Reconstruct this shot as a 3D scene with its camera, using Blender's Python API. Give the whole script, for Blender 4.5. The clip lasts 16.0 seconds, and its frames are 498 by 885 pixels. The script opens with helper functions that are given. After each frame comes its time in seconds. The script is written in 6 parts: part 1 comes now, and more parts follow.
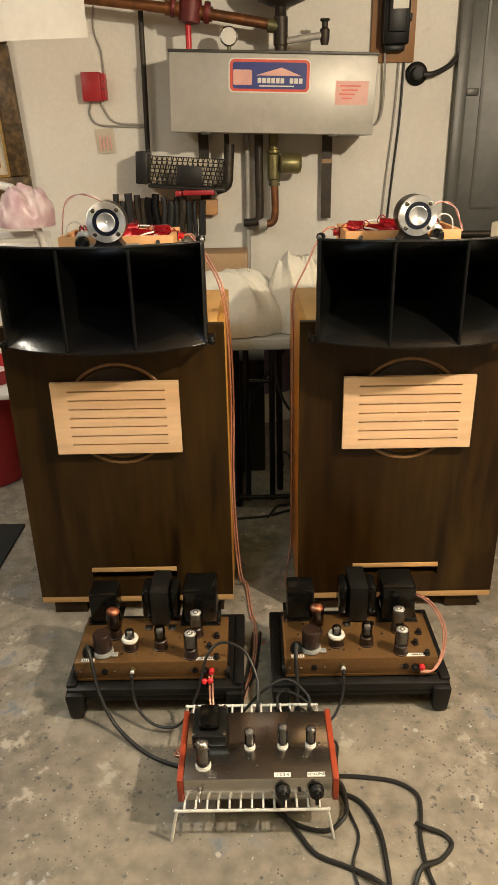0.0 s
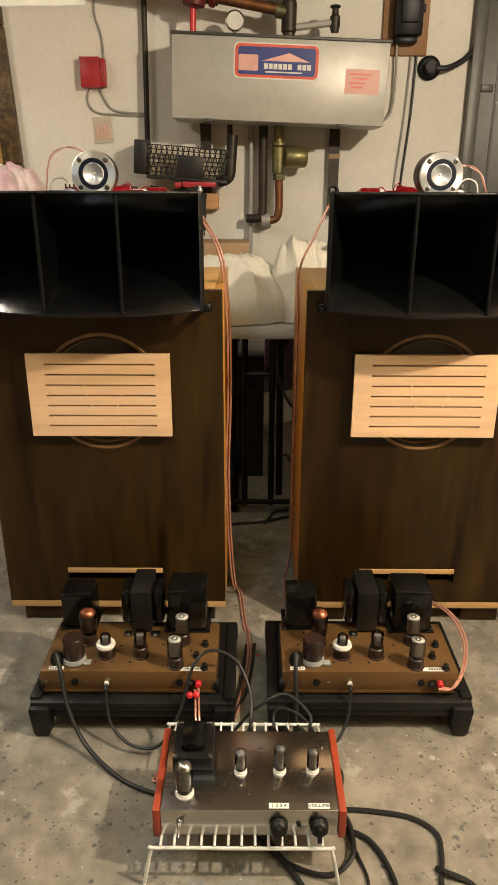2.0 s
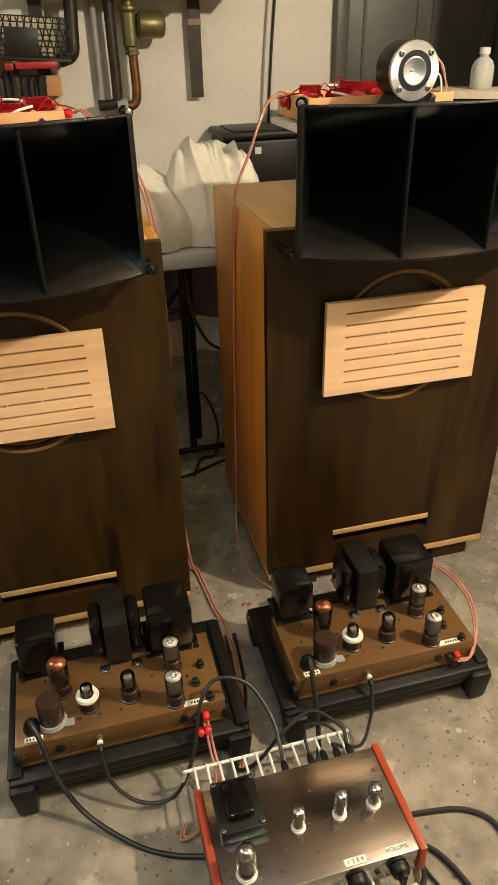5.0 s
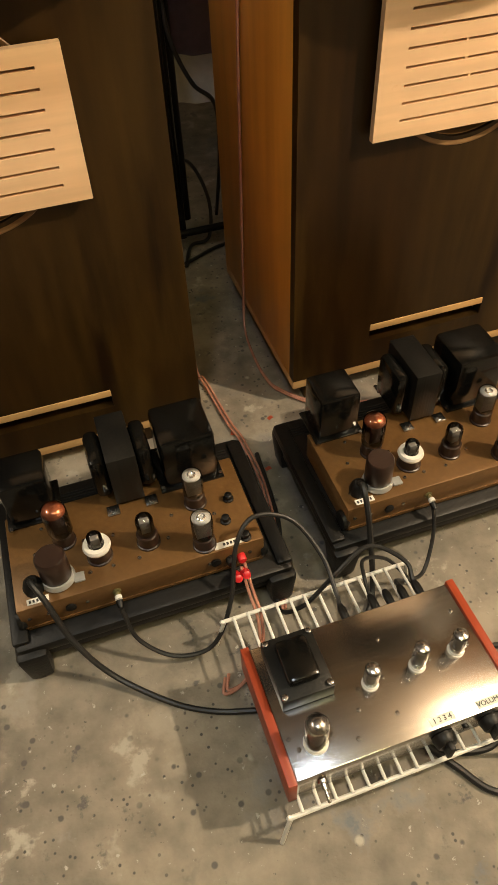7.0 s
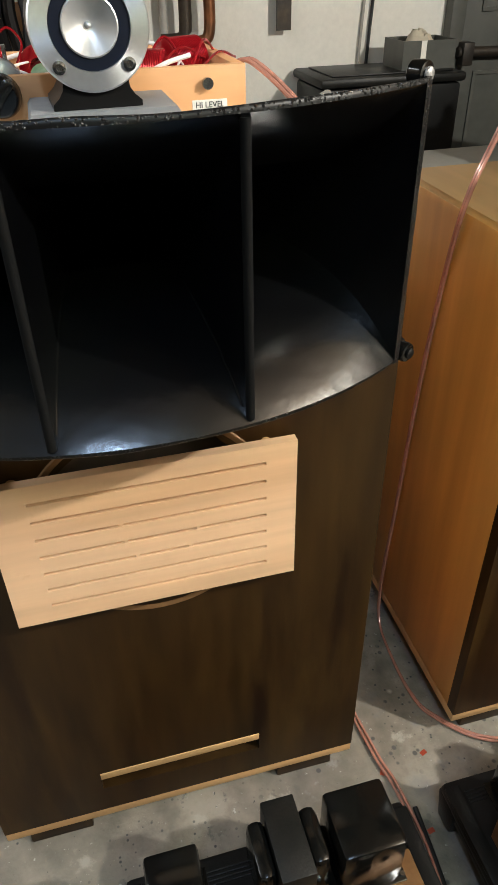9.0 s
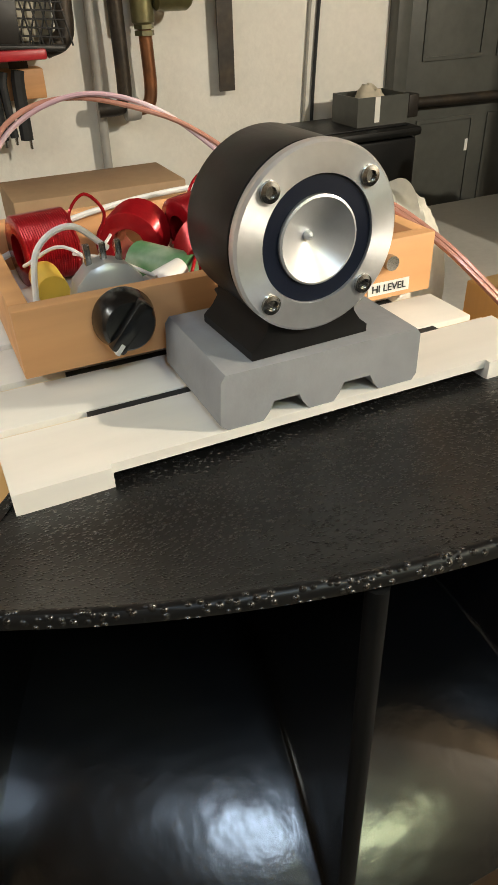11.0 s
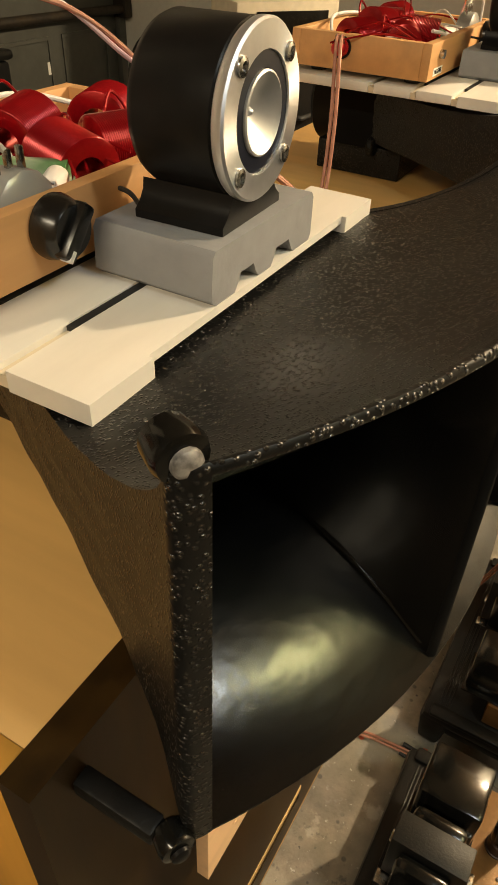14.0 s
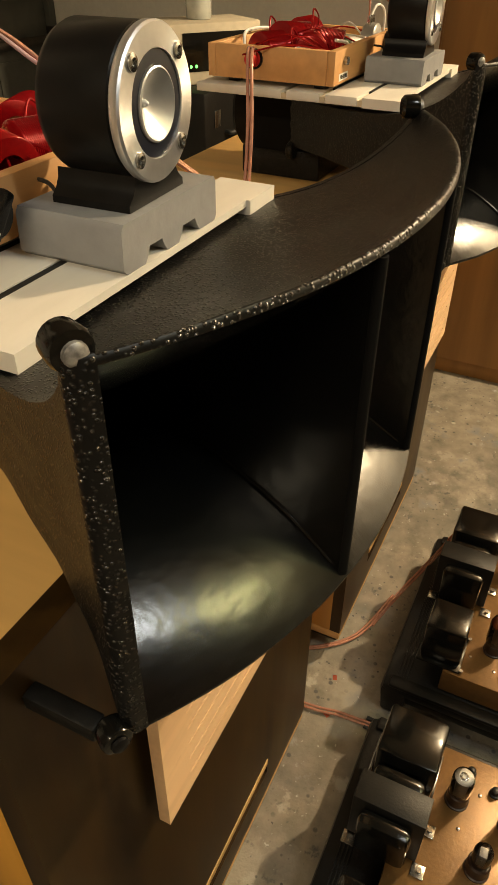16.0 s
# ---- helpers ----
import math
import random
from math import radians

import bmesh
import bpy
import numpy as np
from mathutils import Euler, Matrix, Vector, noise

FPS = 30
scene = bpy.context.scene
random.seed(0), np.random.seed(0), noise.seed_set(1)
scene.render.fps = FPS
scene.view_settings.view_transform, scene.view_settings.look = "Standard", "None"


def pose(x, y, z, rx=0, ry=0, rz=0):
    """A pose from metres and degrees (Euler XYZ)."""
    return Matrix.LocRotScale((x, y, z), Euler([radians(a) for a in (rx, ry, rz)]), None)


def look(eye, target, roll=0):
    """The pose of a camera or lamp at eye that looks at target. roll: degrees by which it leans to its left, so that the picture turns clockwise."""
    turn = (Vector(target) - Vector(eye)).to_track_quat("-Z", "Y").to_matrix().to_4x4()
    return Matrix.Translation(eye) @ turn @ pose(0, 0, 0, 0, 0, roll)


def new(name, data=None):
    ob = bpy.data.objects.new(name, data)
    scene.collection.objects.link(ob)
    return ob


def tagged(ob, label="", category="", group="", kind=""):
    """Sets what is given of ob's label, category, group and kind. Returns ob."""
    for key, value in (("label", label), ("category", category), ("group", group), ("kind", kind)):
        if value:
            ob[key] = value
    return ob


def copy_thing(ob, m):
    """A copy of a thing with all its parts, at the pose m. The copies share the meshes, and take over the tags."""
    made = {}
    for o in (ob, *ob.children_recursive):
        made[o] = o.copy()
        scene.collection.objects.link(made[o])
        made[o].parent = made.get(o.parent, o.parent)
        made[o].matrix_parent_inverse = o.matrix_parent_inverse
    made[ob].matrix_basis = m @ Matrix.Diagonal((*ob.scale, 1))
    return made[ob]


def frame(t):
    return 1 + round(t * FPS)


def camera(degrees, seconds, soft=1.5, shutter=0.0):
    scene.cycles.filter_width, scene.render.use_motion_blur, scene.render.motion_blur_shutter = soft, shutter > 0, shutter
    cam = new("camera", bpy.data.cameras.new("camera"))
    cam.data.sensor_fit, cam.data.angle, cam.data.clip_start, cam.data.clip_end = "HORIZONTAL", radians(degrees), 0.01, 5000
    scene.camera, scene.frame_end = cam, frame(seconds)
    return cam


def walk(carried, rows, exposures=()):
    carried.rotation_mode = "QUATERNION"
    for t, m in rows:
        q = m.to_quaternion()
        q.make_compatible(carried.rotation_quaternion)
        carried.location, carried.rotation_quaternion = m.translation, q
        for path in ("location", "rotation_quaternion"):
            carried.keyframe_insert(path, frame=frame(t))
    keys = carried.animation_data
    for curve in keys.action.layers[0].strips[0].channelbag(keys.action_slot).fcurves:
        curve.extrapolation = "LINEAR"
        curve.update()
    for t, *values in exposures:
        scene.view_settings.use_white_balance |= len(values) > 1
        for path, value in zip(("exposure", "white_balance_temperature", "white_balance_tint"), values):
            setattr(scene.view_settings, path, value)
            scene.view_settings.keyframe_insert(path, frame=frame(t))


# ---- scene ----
cam = camera(39.4, 16.0)
PATH = [
    (0, (0.016, 0.054, 1.315), (-0.001, 1.892, 0.526), -1.3),
    (0.5, (0.018, 0.055, 1.313), (-0.008, 1.891, 0.52), -1.1),
    (1, (0.03, 0.049, 1.315), (-0.018, 1.896, 0.549), -0.6),
    (1.5, (0.048, 0.115, 1.205), (-0.008, 1.974, 0.471), 0.3),
    (2, (0.008, 0.198, 1.134), (0.004, 2.068, 0.425), 0.2),
    (2.5, (-0.041, 0.252, 1.138), (0.064, 2.111, 0.408), -0.6),
    (3, (-0.116, 0.254, 1.169), (0.112, 2.092, 0.413), -0.5),
    (3.2, (-0.138, 0.262, 1.178), (0.121, 2.091, 0.413), -0.6),
    (5.3, (-0.26, 0.608, 1.224), (0.185, 2.212, 0.116), -1.2),
    (5.5, (-0.284, 0.628, 1.208), (0.173, 2.19, 0.045), -1.1),
    (6, (-0.288, 0.675, 1.136), (0.149, 2.135, -0.159), -2.4),
    (6.5, (-0.27, 0.76, 1.086), (0.142, 2.136, -0.305), -2.8),
    (7, (-0.25, 0.836, 1.04), (0.13, 2.122, -0.443), -3.0),
    (7.5, (-0.231, 0.934, 1.084), (0.133, 2.196, -0.425), -3.2),
    (8, (-0.248, 1.02, 1.107), (0.141, 2.328, -0.355), -2.2),
    (8.5, (-0.309, 1.105, 1.147), (0.17, 2.541, -0.16), -1.7),
    (9, (-0.389, 1.192, 1.194), (0.018, 2.767, 0.031), -1.1),
    (9.5, (-0.417, 1.326, 1.208), (-0.112, 2.959, 0.094), -2.3),
    (10, (-0.427, 1.427, 1.243), (-0.09, 3.053, 0.127), -1.8),
    (10.2, (-0.447, 1.454, 1.251), (-0.056, 3.071, 0.141), -1.6),
    (12.3, (-0.575, 1.678, 1.266), (0.476, 2.878, 0.06), -2.3),
    (12.5, (-0.572, 1.694, 1.271), (0.519, 2.845, 0.053), -2.0),
    (13, (-0.592, 1.701, 1.264), (0.682, 2.65, 0.05), -0.3),
    (13.5, (-0.663, 1.683, 1.252), (0.691, 2.486, 0.018), 1.1),
    (14, (-0.722, 1.645, 1.244), (0.648, 2.404, 0.001), 2.4),
    (14.5, (-0.767, 1.606, 1.249), (0.618, 2.359, 0.018), 2.1),
    (15, (-0.786, 1.577, 1.255), (0.635, 2.326, 0.063), 0.5),
    (15.5, (-0.781, 1.565, 1.255), (0.654, 2.292, 0.066), -0.0),
    (16, (-0.77, 1.58, 1.24), (0.675, 2.274, 0.043), 0.5),
]
walk(cam, [(t, look(eye, target, roll)) for t, eye, target, roll in PATH],
     [(0, -0.08, 6100, 10), (3.0, -0.08, 6050, 10), (5.5, -0.1, 6200, 10), (6.5, -0.15, 6250, 10), (7.5, -0.28, 6900, 10), (8.5, -0.05, 6500, 8), (9.0, 0.1, 5050, 7), (9.5, 0.0, 5150, 6), (10.0, -0.02, 5350, 6),
      (12.5, 0.12, 5750, 8), (13.5, 0.08, 6800, 8), (14.5, -0.12, 7300, 8), (16.0, -0.18, 7400, 8)])

# ---- light ----
world = bpy.data.worlds.new("room_world")
scene.world = world
world.use_nodes = True
world.node_tree.nodes["Background"].inputs[0].default_value = (0.9, 0.8, 0.65, 1)
world.node_tree.nodes["Background"].inputs[1].default_value = 0.02


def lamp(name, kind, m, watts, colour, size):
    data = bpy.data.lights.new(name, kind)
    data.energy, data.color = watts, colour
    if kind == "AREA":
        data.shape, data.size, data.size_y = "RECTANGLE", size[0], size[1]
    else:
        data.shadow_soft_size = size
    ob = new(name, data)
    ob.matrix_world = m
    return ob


BULB = (1.35, 0.72, 2.06)
lamp("bulb_light", "POINT", pose(*BULB), 215, (1.0, 0.82, 0.58), 0.030)
# Two unseen overhead lamps, placed by their yellow and bluish reflections in the horns.
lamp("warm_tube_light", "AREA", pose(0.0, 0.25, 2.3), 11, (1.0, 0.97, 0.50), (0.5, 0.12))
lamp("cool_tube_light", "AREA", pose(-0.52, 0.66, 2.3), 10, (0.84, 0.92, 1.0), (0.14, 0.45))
# Added fill, no such lamp seen: lifts the left cabinet's side and top.
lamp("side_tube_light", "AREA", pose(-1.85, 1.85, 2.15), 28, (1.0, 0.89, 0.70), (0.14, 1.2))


# ---- materials ----
def mat(name, base, rough=0.5, metal=0.0, grain=0.0, scale=30.0, stretch=(1, 1, 1), bump=0.0, bump_scale=None,
        second=None, mix_scale=4.0, mix_lo=0.4, mix_hi=0.65, coat=0.0, rough_var=0.0, detail=6.0, spec=None, bump_far=0.002, domes=False):
    """Principled surface with fine grain, a broader second colour and a bump, at object scale in metres."""
    m = bpy.data.materials.new(name)
    m.use_nodes = True
    nt = m.node_tree
    n, l = nt.nodes, nt.links
    p = n["Principled BSDF"]
    p.inputs["Roughness"].default_value = rough
    p.inputs["Metallic"].default_value = metal
    if coat:
        p.inputs["Coat Weight"].default_value = coat
        p.inputs["Coat Roughness"].default_value = 0.12
    if spec is not None:
        p.inputs["Specular IOR Level"].default_value = spec
    co = n.new("ShaderNodeTexCoord")
    mp = n.new("ShaderNodeMapping")
    mp.inputs["Scale"].default_value = stretch
    l.new(co.outputs["Object"], mp.inputs["Vector"])
    info = n.new("ShaderNodeObjectInfo")
    add = n.new("ShaderNodeVectorMath")
    mul = n.new("ShaderNodeVectorMath")
    mul.operation = "SCALE"
    l.new(info.outputs["Location"], mul.inputs[0])
    mul.inputs["Scale"].default_value = 3.7
    l.new(mp.outputs["Vector"], add.inputs[0])
    l.new(mul.outputs["Vector"], add.inputs[1])
    where = add.outputs["Vector"]
    fine = n.new("ShaderNodeTexNoise")
    fine.inputs["Scale"].default_value = scale
    fine.inputs["Detail"].default_value = detail
    l.new(where, fine.inputs["Vector"])
    broad = n.new("ShaderNodeTexNoise")
    broad.inputs["Scale"].default_value = mix_scale
    broad.inputs["Detail"].default_value = 4
    l.new(where, broad.inputs["Vector"])
    ramp = n.new("ShaderNodeMapRange")
    ramp.inputs["From Min"].default_value = mix_lo
    ramp.inputs["From Max"].default_value = mix_hi
    l.new(broad.outputs["Fac"], ramp.inputs["Value"])
    mixc = n.new("ShaderNodeMix")
    mixc.data_type = "RGBA"
    second = second or tuple(c * 0.85 for c in base)
    mixc.inputs["A"].default_value = (*base, 1)
    mixc.inputs["B"].default_value = (*second, 1)
    l.new(ramp.outputs["Result"], mixc.inputs["Factor"])
    gr = n.new("ShaderNodeMapRange")
    gr.inputs["From Min"].default_value, gr.inputs["From Max"].default_value = 0.25, 0.75
    gr.inputs["To Min"].default_value, gr.inputs["To Max"].default_value = 1 - grain, 1 + grain * 0.6
    l.new(fine.outputs["Fac"], gr.inputs["Value"])
    tint = n.new("ShaderNodeMix")
    tint.data_type, tint.blend_type = "RGBA", "MULTIPLY"
    tint.inputs["Factor"].default_value = 1
    l.new(mixc.outputs["Result"], tint.inputs["A"])
    l.new(gr.outputs["Result"], tint.inputs["B"])
    l.new(tint.outputs["Result"], p.inputs["Base Color"])
    if rough_var:
        rr = n.new("ShaderNodeMapRange")
        rr.inputs["To Min"].default_value = max(0.03, rough - rough_var)
        rr.inputs["To Max"].default_value = min(1, rough + rough_var)
        l.new(broad.outputs["Fac"], rr.inputs["Value"])
        l.new(rr.outputs["Result"], p.inputs["Roughness"])
    if bump:
        b = n.new("ShaderNodeBump")
        b.inputs["Strength"].default_value = min(1.0, bump)
        b.inputs["Distance"].default_value = bump_far
        if bump_scale:
            bn = n.new("ShaderNodeTexVoronoi" if domes else "ShaderNodeTexNoise")
            bn.inputs["Scale"].default_value = bump_scale
            l.new(where, bn.inputs["Vector"])
            if domes:
                iv = n.new("ShaderNodeMapRange")
                iv.interpolation_type = "SMOOTHSTEP"
                iv.inputs["From Min"].default_value, iv.inputs["From Max"].default_value = 0.0, 0.50
                iv.inputs["To Min"].default_value, iv.inputs["To Max"].default_value = 1.0, 0.0
                l.new(bn.outputs["Distance"], iv.inputs["Value"])
                lump = n.new("ShaderNodeTexNoise")
                lump.inputs["Scale"].default_value = bump_scale * 0.42
                lump.inputs["Detail"].default_value = 3
                l.new(where, lump.inputs["Vector"])
                lr = n.new("ShaderNodeMapRange")
                lr.inputs["From Min"].default_value, lr.inputs["From Max"].default_value = 0.30, 0.52
                lr.inputs["To Min"].default_value = 0.2
                l.new(lump.outputs["Fac"], lr.inputs["Value"])
                both = n.new("ShaderNodeMath")
                both.operation = "MULTIPLY_ADD"
                l.new(iv.outputs["Result"], both.inputs[0])
                l.new(lr.outputs["Result"], both.inputs[1])
                both.inputs[2].default_value = 0.0
                l.new(both.outputs["Value"], b.inputs["Height"])
                shine = n.new("ShaderNodeMapRange")
                shine.inputs["From Min"].default_value, shine.inputs["From Max"].default_value = 0.05, 0.45
                shine.inputs["To Min"].default_value, shine.inputs["To Max"].default_value = rough, 0.24
                l.new(both.outputs["Value"], shine.inputs["Value"])
                l.new(shine.outputs["Result"], p.inputs["Roughness"])
                gleam = n.new("ShaderNodeMapRange")
                gleam.inputs["From Min"].default_value, gleam.inputs["From Max"].default_value = 0.05, 0.35
                gleam.inputs["To Min"].default_value, gleam.inputs["To Max"].default_value = 0.28, 0.85
                l.new(both.outputs["Value"], gleam.inputs["Value"])
                l.new(gleam.outputs["Result"], p.inputs["Specular IOR Level"])
            else:
                bn.inputs["Detail"].default_value = 5
                l.new(bn.outputs["Fac"], b.inputs["Height"])
        else:
            l.new(fine.outputs["Fac"], b.inputs["Height"])
        l.new(b.outputs["Normal"], p.inputs["Normal"])
    return m


def layer(m, colour, kind, scale, lo, hi, flip=False, mask=None, stretch=None):
    """Lay spots of a second colour over a material's base colour: kind NOISE or VORONOI."""
    n, l = m.node_tree.nodes, m.node_tree.links
    p = n["Principled BSDF"]
    old = p.inputs["Base Color"].links[0].from_socket
    co = n.new("ShaderNodeTexCoord")
    tex = n.new("ShaderNodeTexVoronoi" if kind == "VORONOI" else "ShaderNodeTexNoise")
    tex.inputs["Scale"].default_value = scale
    if stretch:
        mp = n.new("ShaderNodeMapping")
        mp.inputs["Scale"].default_value = stretch
        l.new(co.outputs["Object"], mp.inputs["Vector"])
        l.new(mp.outputs["Vector"], tex.inputs["Vector"])
    else:
        l.new(co.outputs["Object"], tex.inputs["Vector"])
    if kind == "NOISE":
        tex.inputs["Detail"].default_value = 8
        tex.inputs["Roughness"].default_value = 0.62
    r = n.new("ShaderNodeMapRange")
    r.inputs["From Min"].default_value, r.inputs["From Max"].default_value = lo, hi
    l.new(tex.outputs["Distance" if kind == "VORONOI" else "Fac"], r.inputs["Value"])
    if flip:
        r.inputs["To Min"].default_value, r.inputs["To Max"].default_value = 1, 0
    fac = r.outputs["Result"]
    if mask:
        mk = n.new("ShaderNodeTexNoise")
        mk.inputs["Scale"].default_value = mask[0]
        l.new(co.outputs["Object"], mk.inputs["Vector"])
        mr = n.new("ShaderNodeMapRange")
        mr.inputs["From Min"].default_value, mr.inputs["From Max"].default_value = mask[1], mask[2]
        l.new(mk.outputs["Fac"], mr.inputs["Value"])
        mm = n.new("ShaderNodeMath")
        mm.operation = "MULTIPLY"
        l.new(fac, mm.inputs[0])
        l.new(mr.outputs["Result"], mm.inputs[1])
        fac = mm.outputs["Value"]
    mx = n.new("ShaderNodeMix")
    mx.data_type = "RGBA"
    l.new(fac, mx.inputs["Factor"])
    l.new(old, mx.inputs["A"])
    mx.inputs["B"].default_value = (*colour, 1)
    l.new(mx.outputs["Result"], p.inputs["Base Color"])
    return m


def glass(name, colour=(1, 1, 1), rough=0.02):
    m = bpy.data.materials.new(name)
    m.use_nodes = True
    n, l = m.node_tree.nodes, m.node_tree.links
    p = n["Principled BSDF"]
    p.inputs["Roughness"].default_value = rough
    p.inputs["Base Color"].default_value = (*colour, 1)
    p.inputs["Specular IOR Level"].default_value = 0.9
    clear = n.new("ShaderNodeBsdfTransparent")
    clear.inputs["Color"].default_value = (*[0.5 + 0.5 * c for c in colour], 1)
    mx = n.new("ShaderNodeMixShader")
    fr = n.new("ShaderNodeFresnel")
    fr.inputs["IOR"].default_value = 1.7
    gl = n.new("ShaderNodeBsdfGlossy")
    gl.inputs["Roughness"].default_value = rough
    l.new(fr.outputs["Fac"], mx.inputs["Fac"])
    l.new(clear.outputs["BSDF"], mx.inputs[1])
    l.new(gl.outputs["BSDF"], mx.inputs[2])
    l.new(mx.outputs["Shader"], n["Material Output"].inputs["Surface"])
    return m


def glow(name, colour, strength):
    m = bpy.data.materials.new(name)
    m.use_nodes = True
    p = m.node_tree.nodes["Principled BSDF"]
    p.inputs["Base Color"].default_value = (*colour, 1)
    p.inputs["Emission Color"].default_value = (*colour, 1)
    p.inputs["Emission Strength"].default_value = strength
    return m


M = {}
M["floor"] = mat("concrete_floor", (0.267, 0.234, 0.182), 0.72, 0, 0.42, 22, bump=0.8, bump_scale=120, second=(0.185, 0.165, 0.133), mix_scale=1.9, mix_lo=0.40, mix_hi=0.62, rough_var=0.14, detail=12)
layer(M["floor"], (0.310, 0.275, 0.219), "NOISE", 4.5, 0.54, 0.62)
layer(M["floor"], (0.378, 0.348, 0.288), "NOISE", 11, 0.60, 0.65, mask=(2.1, 0.45, 0.58))
layer(M["floor"], (0.095, 0.090, 0.082), "NOISE", 26, 0.60, 0.66, mask=(3.0, 0.44, 0.56))
layer(M["floor"], (0.146, 0.159, 0.172), "NOISE", 9, 0.56, 0.66, mask=(1.7, 0.46, 0.58))
layer(M["floor"], (0.086, 0.082, 0.073), "VORONOI", 30, 0.10, 0.16, flip=True, mask=(5.0, 0.44, 0.52))
layer(M["floor"], (0.062, 0.059, 0.054), "VORONOI", 62, 0.10, 0.17, flip=True, mask=(3.3, 0.44, 0.54))
layer(M["floor"], (0.396, 0.370, 0.310), "VORONOI", 17, 0.08, 0.14, flip=True, mask=(7.0, 0.56, 0.60))
layer(M["floor"], (0.404, 0.387, 0.344), "NOISE", 75, 0.64, 0.68)
layer(M["floor"], (0.073, 0.069, 0.060), "NOISE", 95, 0.66, 0.70)
layer(M["floor"], (0.430, 0.439, 0.447), "NOISE", 15, 0.62, 0.70, mask=(2.6, 0.55, 0.62))
M["wall"] = mat("painted_wall", (0.80, 0.77, 0.70), 0.7, 0, 0.05, 60, bump=0.35, bump_scale=90, second=(0.74, 0.71, 0.63), mix_scale=1.3)
layer(M["wall"], (0.60, 0.55, 0.46), "NOISE", 7, 0.70, 0.76)
# Unseen ceiling, south and west walls: dark brown only to cut bounced light.
M["ceiling"] = mat("bounce_cut_ceiling", (0.20, 0.145, 0.09), 0.9, 0, 0.25, 20, stretch=(1, 0.1, 1), second=(0.15, 0.105, 0.065))
M["dimwall"] = mat("bounce_cut_wall", (0.24, 0.185, 0.125), 0.85, 0, 0.2, 20, stretch=(1, 1, 0.1), second=(0.18, 0.135, 0.09))
M["walnut"] = mat("dark_stained_walnut", (0.024, 0.0105, 0.0020), 0.40, 0, 0.45, 40, stretch=(1, 1, 0.12), bump=0.12, second=(0.036, 0.0185, 0.0036), mix_scale=5, rough_var=0.12, spec=0.25)
layer(M["walnut"], (0.053, 0.029, 0.006), "NOISE", 9, 0.54, 0.72, stretch=(1.0, 1.0, 0.22))
layer(M["walnut"], (0.012, 0.005, 0.0012), "NOISE", 13, 0.56, 0.70, stretch=(1.0, 1.0, 0.10))
layer(M["walnut"], (0.12, 0.075, 0.025), "NOISE", 34, 0.70, 0.76, mask=(4.0, 0.5, 0.6), stretch=(1.0, 1.0, 0.30))
M["amber"] = mat("amber_veneer", (0.60, 0.305, 0.056), 0.40, 0, 0.26, 22, stretch=(1, 1, 0.08), bump=0.08, second=(0.50, 0.24, 0.040), mix_scale=3, rough_var=0.1)
M["ply"] = mat("varnished_plywood", (0.70, 0.425, 0.15), 0.48, 0, 0.2, 22, stretch=(1, 0.12, 1), bump=0.08, second=(0.62, 0.36, 0.12), mix_scale=4)
M["rawedge"] = mat("raw_wood_strip", (0.58, 0.36, 0.15), 0.6, 0, 0.25, 40, stretch=(0.12, 1, 1), bump=0.1, second=(0.5, 0.29, 0.11))
M["bamboo"] = mat("laminated_bamboo", (0.78, 0.53, 0.315), 0.5, 0, 0.14, 60, stretch=(0.06, 1, 1), bump=0.08, second=(0.70, 0.45, 0.255), mix_scale=9)
layer(M["bamboo"], (0.60, 0.34, 0.16), "NOISE", 17, 0.69, 0.80)
M["pine"] = mat("pine_tray_wood", (0.66, 0.36, 0.15), 0.55, 0, 0.18, 45, stretch=(0.12, 1, 1), bump=0.1, second=(0.58, 0.30, 0.115), mix_scale=8)
M["horn_out"] = mat("rough_black_paint", (0.0035, 0.0035, 0.0036), 0.42, 0, 0.3, 80, bump=1.0, bump_scale=360, second=(0.005, 0.005, 0.005), mix_scale=14, spec=0.5, bump_far=0.0013, domes=True)
M["horn_in"] = mat("satin_black_paint", (0.0018, 0.0018, 0.0022), 0.23, 0, 0.2, 50, bump=0.45, bump_scale=22, second=(0.003, 0.0032, 0.0026), mix_scale=6, rough_var=0.06, spec=0.75, bump_far=0.003)
M["dull"] = mat("dull_black_paint", (0.004, 0.004, 0.004), 0.8, 0, 0.3, 50, spec=0.12)
M["white"] = mat("white_painted_board", (0.71, 0.68, 0.62), 0.55, 0, 0.06, 70, stretch=(0.2, 1, 1), bump=0.12, second=(0.66, 0.62, 0.54), mix_scale=6)
M["cream"] = mat("cream_bare_edge", (0.70, 0.60, 0.44), 0.6, 0, 0.12, 60, stretch=(0.1, 1, 1), bump=0.1)
M["grey"] = mat("grey_painted_wood", (0.265, 0.268, 0.275), 0.55, 0, 0.10, 60, bump=0.2, bump_scale=120, second=(0.225, 0.228, 0.235), mix_scale=12)
M["black"] = mat("black_satin_metal", (0.007, 0.0065, 0.0065), 0.34, 0, 0.2, 60, bump=0.06, second=(0.010, 0.0095, 0.009), mix_scale=10, spec=0.16)
M["blackp"] = mat("black_plastic", (0.006, 0.006, 0.0056), 0.42, 0, 0.25, 90, bump=0.25, bump_scale=200, second=(0.009, 0.0085, 0.008), mix_scale=8, spec=0.3)
M["gloss"] = mat("black_enamel", (0.004, 0.004, 0.0037), 0.16, 0, 0.25, 50, bump=0.04, bump_scale=60, second=(0.006, 0.0058, 0.005), mix_scale=14, rough_var=0.06, spec=0.35)
